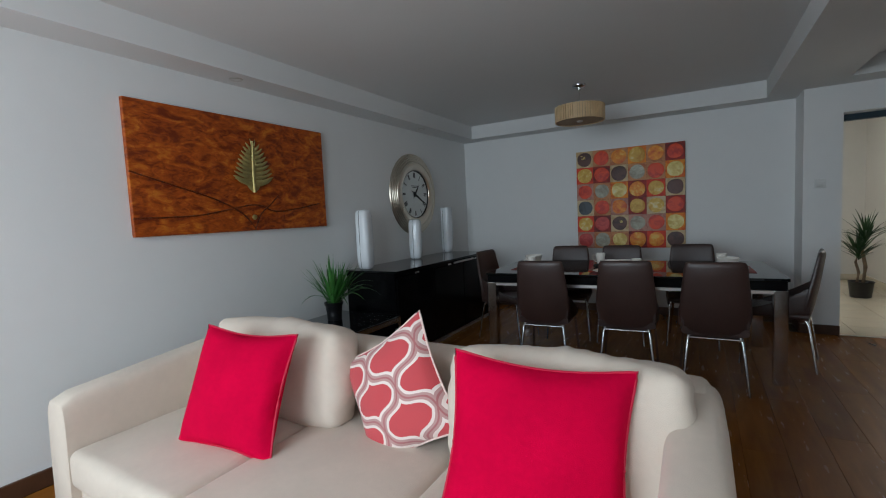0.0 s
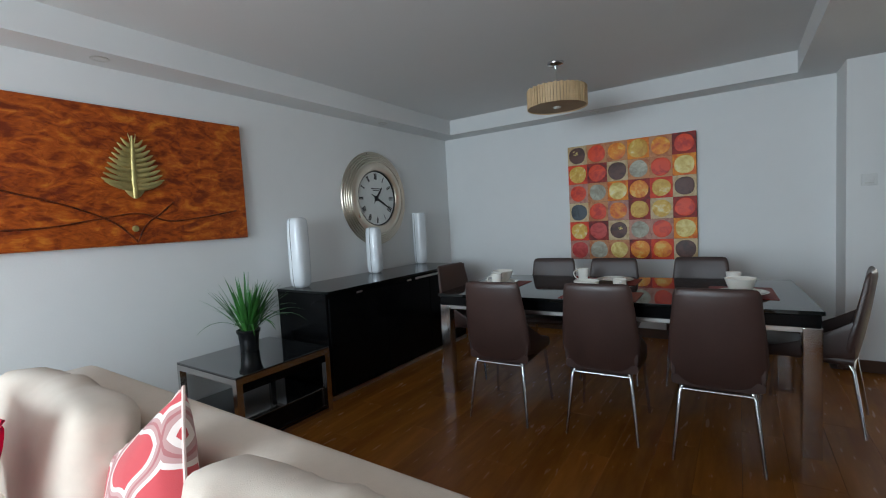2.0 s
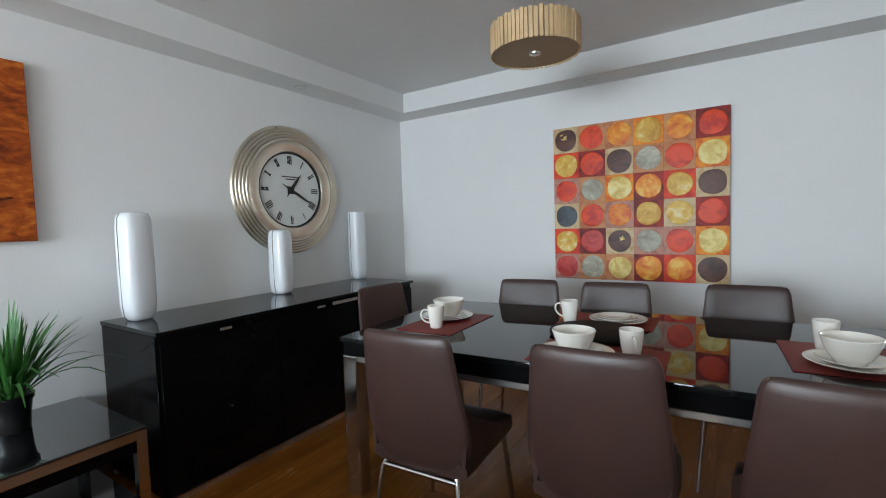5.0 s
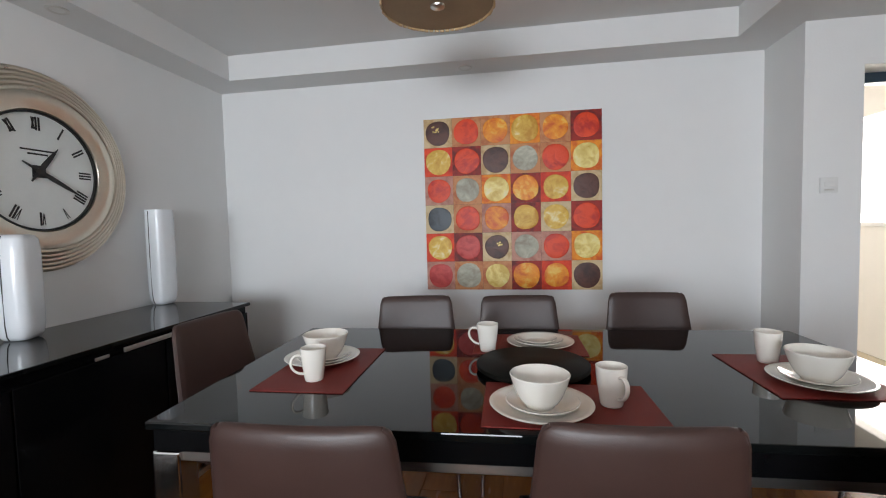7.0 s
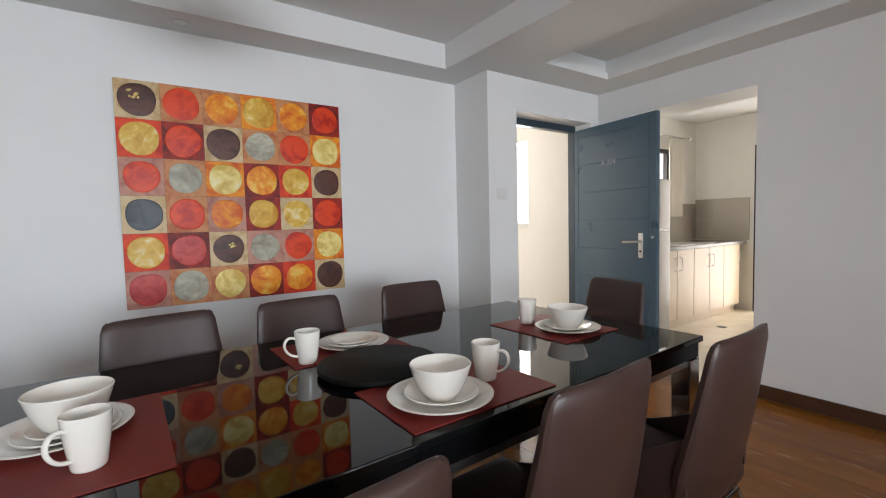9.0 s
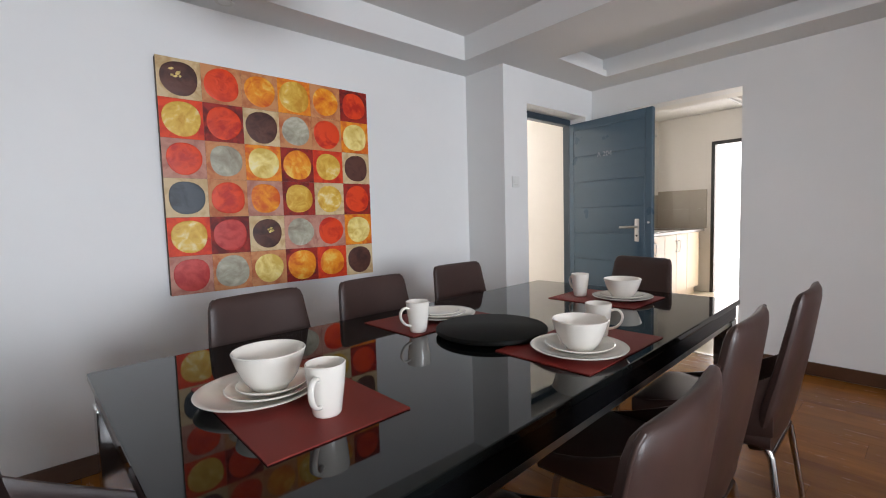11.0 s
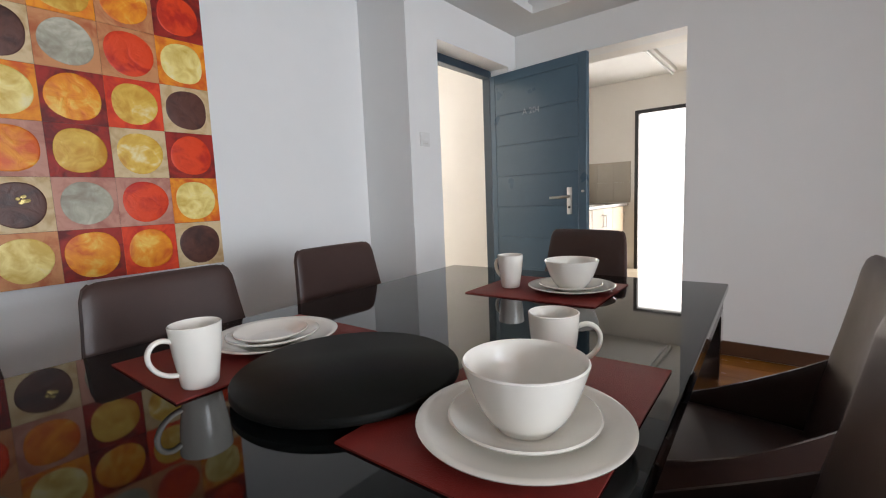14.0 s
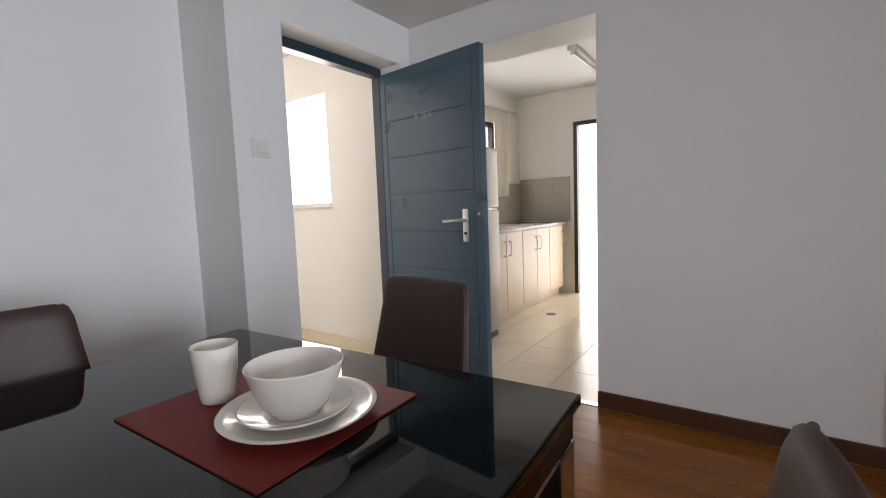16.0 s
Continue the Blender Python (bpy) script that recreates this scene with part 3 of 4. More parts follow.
sofa = thing("sofa", "long beige fabric sofa with loose back cushions", "sofa", (0.02, 0.04, -0.03))
SX0, SX1 = 0.43, 2.985
part("base", slab(SX0 + 0.05, -5.02, 0.06, SX1 - 0.05, -4.06, 0.25, 0.03), SOFAFAB, sofa, "", True)
part("back", slab(SX0 + 0.03, -4.22, 0.07, SX1 - 0.06, -4.03, 0.725, 0.05, 0.01), SOFAFAB, sofa, "", True)
for k, (xa, xb) in enumerate(((SX0, SX0 + 0.17), (SX1 - 0.17, SX1))):
    s = -1 if k == 0 else 1
    xm = (xa + xb) / 2
    rows = ((-5.06, 0.60, 0.075), (-5.055, 0.615, 0.083), (-5.0, 0.64, 0.088), (-4.8, 0.66, 0.088), (-4.5, 0.69, 0.088), (-4.25, 0.715, 0.088), (-4.12, 0.72, 0.085), (-4.10, 0.71, 0.078))
    arm = []
    for y, zt, a in rows:
        pts = ring((xm, y, 0.06 + (zt - 0.06) / 2), (1, 0, 0), (0, 0, 1), a, (zt - 0.06) / 2, 32, 5)
        arm.append([q + Vector((-s * 0.055 * (q.z - 0.3), 0, 0)) for q in pts])
    part("arm", loft(arm), SOFAFAB, sofa, "", True)
seat_x = (0.60, 1.355, 2.085, 2.815)
for a, b in zip(seat_x, seat_x[1:]):
    part("seat_cushion", slab(a + 0.004, -5.06, 0.25, b - 0.004, -4.225, 0.415, 0.045, 0.015), SOFAFAB, sofa, "", True)


def back_cushion(x0, x1, tilt):
    bm = slab(-(x1 - x0) / 2, -0.09, 0, (x1 - x0) / 2, 0.09, 0.425, 0.058, 0.028, 5, 0.010, 0.028)
    ob = part("back_cushion", bm, SOFAFAB, sofa, "plump beige back cushion", True)
    ob.matrix_basis = pose((x0 + x1) / 2, -4.39, 0.405, tilt, 0, 0)
    w = (x1 - x0) / 2
    loop = [(w * sx * 0.985, -0.06, z) for sx, z in ((-1, 0.10), (-1, 0.20), (-1, 0.32), (-0.94, 0.385), (0.94, 0.385), (1, 0.32), (1, 0.20), (1, 0.10))]
    p = part("cushion_piping", tube(loop, 0.005, 6), SOFAFAB, ob, "", True)
    return ob


back_cushion(0.69, 1.53, -8)
back_cushion(2.10, 2.86, -8)
for x, y in ((SX0 + 0.12, -4.96), (SX1 - 0.12, -4.96), (SX0 + 0.12, -4.14), (SX1 - 0.12, -4.14)):
    part("foot", lathe(((0, 0.03), (0.024, 0.03), (0.03, 0.075), (0, 0.075)), 16, (x, y, 0)), WOODTRIM, sofa, "dark wooden foot", True)


# ---- scatter pillows ----
def pillow(label, size, thick, mat, pipe, m):
    """A square scatter pillow: full middle, pinched edges, pointed corners, corded seam."""
    n, bm = 22, bmesh.new()
    grid = {}

    def outline(u, v):
        f = 1 - 0.105 * (1 - v * v) ** 1.2
        g = 1 - 0.105 * (1 - u * u) ** 1.2
        return u * size / 2 * f, v * size / 2 * g

    for side in (-1, 1):
        for i in range(n + 1):
            for j in range(n + 1):
                u, v = -1 + 2 * i / n, -1 + 2 * j / n
                edge = i in (0, n) or j in (0, n)
                if edge and (1, i, j) in grid or edge and (-1, i, j) in grid:
                    grid[side, i, j] = grid[-side, i, j]
                    continue
                x, z = outline(u, v)
                h = thick / 2 * (max(0, 1 - u ** 2) * max(0, 1 - v ** 2)) ** 0.42
                h += 0.004 * noise.noise(Vector((u * 2.3, v * 2.3, side))) * (0 if edge else 1)
                grid[side, i, j] = bm.verts.new((x, side * h, z))
    for side in (-1, 1):
        for i in range(n):
            for j in range(n):
                q = [grid[side, i, j], grid[side, i + 1, j], grid[side, i + 1, j + 1], grid[side, i, j + 1]]
                bm.faces.new(q if side < 0 else q[::-1])
    ob = tagged(new("scatter_pillow"), label, "pillow", "pillows on the sofa")
    ob.matrix_basis = m
    part("cover", bm, mat, ob, "", True)
    loop = [(*outline(-1 + 2 * i / n, -1),) for i in range(n)] + [(*outline(1, -1 + 2 * i / n),) for i in range(n)] + [(*outline(1 - 2 * i / n, 1),) for i in range(n)] + [(*outline(-1, 1 - 2 * i / n),) for i in range(n + 1)]
    part("piping", tube([(x, 0, z) for x, z in loop], 0.0048, 6), pipe, ob, "", True)
    return ob


pillow("bright crimson velvet pillow leaning on the sofa", 0.50, 0.185, REDFAB, REDPIPE, Matrix.Translation((1.232, -4.635, 0.605)) @ pose(0, 0, 0, -22, 2, 8))
pillow("bright crimson velvet pillow before the back cushion", 0.545, 0.19, REDFAB, REDPIPE, Matrix.Translation((2.492, -4.555, 0.580)) @ pose(0, 0, 0, -20, 5, 14))
pillow("coral patterned pillow standing on one corner", 0.490, 0.165, LATTICE, PIPING, Matrix.Translation((1.835, -4.325, 0.575)) @ pose(0, 0, 0, -24, 54, -26))


# ---- painting with the gilt leaf ----
def make_leaf_picture():
    hw, hh, d = 0.778, 0.410, 0.035
    pic = thing("leaf_painting", "rust orange textured canvas with a gilt leaf relief", "painting")
    pic.matrix_basis = Matrix.Translation((0.002, -3.625, 1.656)) @ ON_WEST
    part("canvas", boxes((-hw, -hh, 0, hw, hh, d), bevel=0.004), RUST, pic)
    leaf = bmesh.new()
    stem = [ring((0.050 + 0.009 * k, -0.128 + 0.378 * k, d + 0.014), (1, 0, 0), (0, 0, 1), 0.006 + 0.012 * (k + 0.25) * (1 - k) * 1.9, 0.010, 10, 2) for k in (0, 0.08, 0.2, 0.35, 0.5, 0.65, 0.8, 0.92, 1.0)]
    loft(stem, True, leaf)
    for i in range(11):
        k = i / 10
        y0 = -0.070 + 0.30 * k
        reach = 0.158 * (1 - k) ** 0.62 * (1 if i else 0.84) + 0.012
        for s in (-1, 1):
            pts = []
            for j in range(6):
                t = j / 5
                pts.append((0.052 + 0.008 * k + s * (0.008 + reach * t), y0 - 0.012 + 0.042 * t * t + (0.012 if i == 0 else 0), d + 0.010 + 0.008 * math.sin(t * 2.6)))
            loft([ring(p, (0, 1, 0), (0, 0, 1), 0.0165 * (1 - 0.32 * q / 5) if q < 5 else 0.004, 0.005, 8, 2) for q, p in enumerate(pts)], True, leaf)
    loft([ring((0.054, 0.035, d + z), (1, 0, 0), (0, 1, 0), 0.086 * f, 0.165 * f, 28, 1.7) for f, z in ((1, 0.004), (0.95, 0.010), (0.5, 0.013))], True, leaf)
    part("leaf_relief", leaf, GOLD, pic, "pale gilt metal leaf", True)
    part("knob", lathe(((0, 0), (0.016, 0), (0.020, 0.008), (0.016, 0.018), (0, 0.022)), 16, (0.036, -0.311, d)), GOLD, pic, "round gilt knob", True)

    def vine(points):
        out = []
        for i in range(len(points) - 1):
            a, b = Vector(points[i]), Vector(points[i + 1])
            p, q = Vector(points[max(i - 1, 0)]), Vector(points[min(i + 2, len(points) - 1)])
            for s in range(6):
                t = s / 6
                w = a + (b - a) * t
                m1, m2 = (b - p) / 2, (q - a) / 2
                w = a * (2 * t ** 3 - 3 * t * t + 1) + m1 * (t ** 3 - 2 * t * t + t) + b * (-2 * t ** 3 + 3 * t * t) + m2 * (t ** 3 - t * t)
                out.append((w.x, w.y, d))
        out.append((*points[-1], d))
        return tube(out, 0.0055, 8)

    part("vine_relief", vine(((-0.78, -0.02), (-0.52, -0.10), (-0.26, -0.18), (-0.06, -0.28), (0.045, -0.395))), VINE, pic, "", True)
    part("vine_relief", vine(((0.045, -0.395), (0.10, -0.29), (0.19, -0.22), (0.27, -0.15))), VINE, pic, "", True)
    part("vine_relief", vine(((-0.78, -0.30), (-0.40, -0.29), (-0.15, -0.25), (0.06, -0.22), (0.24, -0.27), (0.46, -0.25), (0.70, -0.21))), VINE, pic, "", True)


make_leaf_picture()


# ---- wall clock ----
def make_clock():
    c = thing("wall_clock", "large round clock with a ridged champagne silver rim", "clock")
    c.matrix_basis = Matrix.Translation((0.002, -1.388, 1.553)) @ ON_WEST
    R, r = 0.472, 0.276
    prof = [(r, 0.0), (R - 0.01, 0.0), (R, 0.008)]
    for i in range(5):
        a = R - 0.004 - i * 0.021
        z = 0.014 + i * 0.0085
        prof += [(a, z + 0.006), (a - 0.006, z + 0.0105), (a - 0.015, z + 0.0105), (a - 0.020, z + 0.005)]
    prof += [(R - 0.115, 0.056), (R - 0.15, 0.056), (r + 0.02, 0.049), (r + 0.006, 0.045), (r, 0.030)]
    part("rim", lathe(prof, 96, closed=True), SILVER, c, "", True)
    part("dial", lathe(((0, 0.018), (r - 0.001, 0.018), (r - 0.001, 0.026), (0, 0.026)), 72), DIAL, c, "pale grey dial")
    part("bezel", lathe(((r - 0.008, 0.026), (r, 0.026), (r, 0.040), (r - 0.008, 0.036)), 72, closed=True), BLACKMETAL, c, "thin dark bezel", True)
    strokes = ("XII", "I", "II", "III", "IIII", "V", "VI", "VII", "VIII", "IX", "X", "XI")
    for i, text in enumerate(strokes):
        bm = bmesh.new()
        w = 0.0135
        total = len(text) * w
        for j, ch in enumerate(text):
            x = -total / 2 + (j + 0.5) * w
            if ch == "I":
                box(bm, x - 0.0042, 0.190, 0.0262, x + 0.0042, 0.252, 0.0275)
            else:
                for s in ((-1, 1) if ch == "X" else (-1,)):
                    a = [(x - 0.005 * s, 0.195), (x + 0.005 * s, 0.25)] if ch == "X" else None
                    if a:
                        (xa, ya), (xb, yb) = a
                        vs = [bm.verts.new((px, py, 0.0272)) for px, py in ((xa - 0.0042, ya), (xa + 0.0042, ya), (xb + 0.0042, yb), (xb - 0.0042, yb))]
                        bm.faces.new(vs)
                    else:
                        for q in (-1, 1):
                            vs = [bm.verts.new((px, py, 0.0272)) for px, py in ((x - 0.002, 0.195), (x + 0.002, 0.195), (x + q * 0.006 + 0.002, 0.25), (x + q * 0.006 - 0.002, 0.25))]
                            bm.faces.new(vs)
        bmesh.ops.rotate(bm, verts=bm.verts, cent=(0, 0, 0), matrix=Matrix.Rotation(-radians(30 * i), 3, "Z"))
        part("numeral", bm, INK, c)
    for y, w in ((0.098, 0.075), (0.080, 0.045)):
        part("dial_print", boxes((-w, y - 0.004, 0.0262, w, y + 0.004, 0.0268)), INK, c)

    def hand(angle, length, width, tail, z):
        bm = bmesh.new()
        pts = ((-0.003, -tail), (0.003, -tail), (width, length * 0.25), (width * 0.8, length * 0.6), (0.001, length), (-0.001, length), (-width * 0.8, length * 0.6), (-width, length * 0.25))
        loft([[(x, y, z) for x, y in pts], [(x, y, z + 0.002) for x, y in pts]], True, bm)
        bmesh.ops.rotate(bm, verts=bm.verts, cent=(0, 0, 0), matrix=Matrix.Rotation(-radians(angle), 3, "Z"))
        return bm

    part("hour_hand", hand(38, 0.15, 0.013, 0.06, 0.029), INK, c)
    part("minute_hand", hand(119, 0.225, 0.0115, 0.085, 0.033), INK, c)
    part("hub", lathe(((0.016, 0.026), (0.016, 0.038), (0, 0.038)), 20), INK, c)
    part("hub_plate", boxes((-0.030, -0.028, 0.0262, 0.030, 0.028, 0.0285)), INK, c)


make_clock()


# ---- vases and plant ----
def vase(x, y, h, a, b, flat, label, turn):
    v = thing("vase", label, "vase", (x, y, 0.8185), turn, "white vases on the sideboard")
    prof = ((0.0, 0.62), (0.012, 0.76), (0.05, 0.92), (0.15, 1.0), (0.5, 1.02), (0.85, 1.0), (0.95, 0.94 if not flat else 0.99), (0.985, 0.80 if not flat else 0.98), (1.0, 0.5 if not flat else 0.965))
    part("body", loft([ring((0, 0, h * k), (1, 0, 0), (0, 1, 0), a * s, b * s, 32, 3.2) for k, s in prof]), FROST, v, "", True)
    for s in (-1, 1):
        part("seam", tube([(a * 0.15 * s, b * w * s * 1.0, h * k) for k, w in prof[1:-1]], 0.0022, 6), BLACKMETAL if s < 0 else FROST, v, "thin dark seam", True)


vase(0.172, -2.503, 0.560, 0.068, 0.074, False, "tall white opal glass vase on the sideboard", 8)
vase(0.138, -1.590, 0.445, 0.068, 0.074, False, "short white opal glass vase before the clock", 20)
vase(0.082, -0.762, 0.573, 0.064, 0.068, True, "tall white glass vase with a flat top", -6)


def strip(bm, base, aim, length, width, droop, segs=7, fold=0.35):
    """One long leaf: narrow base, widest low down, pointed tip, bent over by its weight."""
    base, aim = Vector(base), Vector(aim).normalized()
    side = aim.cross(Vector((0, 0, 1)))
    side = side.normalized() if side.length > 1e-3 else Vector((1, 0, 0))
    p, d, prev = base.copy(), aim.copy(), None
    for i in range(segs + 1):
        k = i / segs
        w = width * (0.55 + 0.9 * k) if k < 0.35 else width * (1.0 - ((k - 0.35) / 0.65) ** 1.6) * 0.87 + 0.0006
        up = side.cross(d)
        row = [bm.verts.new(p - side * w), bm.verts.new(p - up * w * fold), bm.verts.new(p + side * w)]
        if prev:
            bm.faces.new((prev[0], prev[1], row[1], row[0])), bm.faces.new((prev[1], prev[2], row[2], row[1]))
        prev = row
        p = p + d * (length / segs)
        d = (d + Vector((0, 0, -droop / segs * (0.4 + 1.6 * k)))).normalized()


def make_grass_pot():
    g = thing("potted_grass", "green ornamental grass in a black tapered pot", "plant", (0.240, -3.033, 0.4575))
    part("pot", lathe(((0, 0), (0.058, 0), (0.060, 0.005), (0.064, 0.07), (0.071, 0.125), (0.078, 0.130), (0.080, 0.150), (0.074, 0.152), (0.069, 0.135), (0, 0.13)), 36), POT, g, "black tapered pot", True)
    part("soil", lathe(((0, 0.120), (0.069, 0.120), (0.058, 0.138), (0, 0.142)), 20), SOIL, g)
    bm = bmesh.new()
    rng = random.Random(5)
    for i in range(88):
        a = rng.uniform(0, 2 * math.pi)
        lean = rng.uniform(0.05, 0.8) if i > 12 else rng.uniform(0.8, 1.3)
        if lean * math.cos(a) < -0.45:
            a += math.pi
        r = rng.uniform(0, 0.045)
        strip(bm, (r * math.cos(a), r * math.sin(a), 0.135), (lean * math.cos(a), lean * math.sin(a), 1), rng.uniform(0.28, 0.42), rng.uniform(0.0085, 0.0125), rng.uniform(0.2, 1.1) if i > 12 else rng.uniform(1.2, 2.0))
    part("blades", bm, GRASS, g, "", True)


make_grass_pot()


# ---- painting of discs ----
PAL = {"r": ((0.78, 0.060, 0.010), (0.52, 0.018, 0.006)), "R": ((0.36, 0.018, 0.009), (0.13, 0.007, 0.006)), "o": ((0.86, 0.30, 0.012), (0.66, 0.10, 0.006)), "y": ((0.76, 0.49, 0.080), (0.58, 0.27, 0.020)),
       "g": ((0.40, 0.38, 0.29), (0.25, 0.21, 0.155)), "b": ((0.115, 0.042, 0.030), (0.055, 0.022, 0.017)), "n": ((0.07, 0.085, 0.10), (0.030, 0.035, 0.045)), "c": ((0.66, 0.50, 0.29), (0.50, 0.32, 0.145)),
       "s": ((0.60, 0.26, 0.105), (0.45, 0.12, 0.042)), "p": ((0.55, 0.27, 0.20), (0.40, 0.15, 0.11)), "k": ((0.58, 0.06, 0.05), (0.42, 0.022, 0.022)), "w": ((0.86, 0.70, 0.25), (0.64, 0.42, 0.08))}
GROUND = {k: paint_material("ground_" + k, *v, rough=0.5, scale=6, bump=0.35) for k, v in PAL.items()}
DISCS = {k: paint_material("disc_" + k, *v, rough=0.42, scale=6, bump=0.35, white=(0.88, 0.78, 0.46) if k in "yw" else (0.90, 0.60, 0.12) if k == "o" else ((0.58, 0.56, 0.45) if k == "g" else None)) for k, v in PAL.items()}
FLAKE = material("gold_flake", (0.75, 0.58, 0.22), 0.35, 0.4, vary=0.3, scale=60, bump=0.6)
CELLS = ("cb sr so oy so Rr", "ry Rr cb sg sr ow", "pr sg ow Ro ry cb", "cn sr po Ry cy Rr", "ry Rk cb pg pr ow", "pk sg sw Ro ro cb")


def make_disc_picture():
    x0, x1, z0, z1, d = 1.583, 2.781, 0.792, 2.003, 0.038
    pic = thing("disc_painting", "square abstract canvas of thirty-six coloured discs", "painting")
    pic.matrix_basis = Matrix.Translation(((x0 + x1) / 2, -0.002, (z0 + z1) / 2)) @ ON_NORTH
    w = (x1 - x0) / 2
    part("canvas", boxes((-w, -w, 0, w, w, d), bevel=0.003, seg=1), CANVAS, pic)
    s = 2 * w / 6
    rng = random.Random(11)
    for r, row in enumerate(CELLS):
        for c, (bg, fg) in enumerate(row.split()):
            cx, cy = -w + (c + 0.5) * s, w - (r + 0.5) * s
            sq = part("square", boxes((cx - s / 2 + 0.0006, cy - s / 2 + 0.0006, d, cx + s / 2 - 0.0006, cy + s / 2 - 0.0006, d + 0.0025)), GROUND[bg], pic)
            rad = s * rng.uniform(0.405, 0.445)
            power, ph = rng.uniform(2.0, 2.35), rng.uniform(0, 6)
            rings = []
            for k, z in ((1.0, 0.0025), (0.988, 0.0032), (0.93, 0.0036), (0.6, 0.0039), (0.25, 0.0040)):
                pts = ring((cx, cy, d + z), (1, 0, 0), (0, 1, 0), rad * k, rad * k, 36, power)
                rings.append([q + (q - Vector((cx, cy, q.z))) * (0.022 * math.sin(3 * i / 36 * 6.283 + ph)) for i, q in enumerate(pts)])
            part("disc", loft(rings), DISCS[fg], pic, "", True)
            if (r, c) in ((0, 0), (4, 2)):
                bm = bmesh.new()
                for _ in range(7):
                    px, py = cx + rng.uniform(-0.035, 0.03), cy + rng.uniform(0.005, 0.045)
                    loft([ring((px, py, d + 0.0038 + z), (1, 0.3, 0), (-0.3, 1, 0), rng.uniform(0.006, 0.013) * k, 0.006 * k, 9, 2) for k, z in ((1, 0), (0.6, 0.003))], True, bm)
                part("gold_flakes", bm, FLAKE, pic)


make_disc_picture()


# ---- pendant lamp ----
def make_pendant():
    lamp = thing("pendant_lamp", "round pendant lamp with pale veneer slats, unlit", "lamp", (1.925, -1.335, HIGH))
    part("ceiling_rose", lathe(((0.062, 0), (0.062, -0.012), (0.056, -0.02), (0.02, -0.026), (0.016, -0.05), (0, -0.05)), 32), CHROME, lamp, "chrome ceiling rose", True)
    part("stem", tube([(0, 0, -0.05), (0, 0, -0.22)], 0.0045, 8), SATIN, lamp)
    z1, z0, r = -0.203, -0.345, 0.228
    part("diffuser", lathe(((0, z0 + 0.008), (r - 0.008, z0 + 0.008), (r - 0.008, z0 + 0.014), (0, z0 + 0.014)), 64), LAMPLINER, lamp, "flat brown diffuser disc")
    part("liner", lathe(((r - 0.012, z0 + 0.014), (r - 0.009, z0 + 0.014), (r - 0.009, z1), (r - 0.012, z1)), 64, closed=True), LAMPLINER, lamp)
    part("finial", lathe(((0.030, z0 + 0.007), (0.028, z0), (0.012, z0 - 0.006), (0, z0 - 0.006)), 24), SATIN, lamp, "small metal finial", True)
    n = 64
    for i in range(n):
        a = 2 * math.pi * (i + 0.15 * math.sin(i * 7.0)) / n
        bm = boxes((r - 0.006, -0.0088, z0, r - 0.002 + 0.002 * (i % 3), 0.0088, z1 + 0.004 * math.sin(i * 3.1)))
        bmesh.ops.rotate(bm, verts=bm.verts, cent=(0, 0, 0), matrix=Matrix.Rotation(a, 3, "Z"))
        part("slat", bm, LAMPWOOD, lamp)


make_pendant()


# ---- table ware ----
def placemat(x0, y0, x1, y1, turn=0.0):
    m = thing("placemat", "dark red rectangular placemat on the table", "placemat", ((x0 + x1) / 2, (y0 + y1) / 2, TZ + 0.0005), turn, "placemats")
    hx, hy = (x1 - x0) / 2, (y1 - y0) / 2
    part("mat", boxes((-hx, -hy, 0, hx, hy, 0.003)), MATRED, m)


def plate(r, at, label):
    p = thing("plate", label, "plate", at, 0, "white plates")
    part("body", lathe(((0, 0), (r * 0.55, 0), (r * 0.60, 0.003), (r * 0.93, 0.014), (r, 0.017), (r + 0.001, 0.019), (r * 0.985, 0.0205), (r * 0.90, 0.0165), (r * 0.62, 0.0062), (r * 0.55, 0.0048), (0, 0.0045)), 64), CHINA, p, "", True)


def bowl(r, h, at):
    b = thing("bowl", "deep white china bowl on stacked plates", "bowl", at, 0, "white bowls")
    f = r * 0.48
    prof = [(0, 0.003), (f - 0.006, 0.003), (f - 0.004, 0), (f, 0), (f + 0.004, 0.006)]
    prof += [(f + (r - f) * k ** 0.54, 0.006 + (h - 0.006) * k) for k in (0.06, 0.15, 0.28, 0.45, 0.62, 0.8, 0.92, 1.0)]
    prof += [(r - 0.002, h + 0.0022), (r - 0.0045, h)]
    prof += [(max(f - 0.004, f - 0.005 + (r - f) * k ** 0.54), 0.011 + (h - 0.011) * k) for k in (0.92, 0.8, 0.62, 0.45, 0.28, 0.15, 0.05)]
    prof += [(f * 0.8, 0.011), (0, 0.010)]
    part("body", lathe(prof, 56), CHINA, b, "", True)


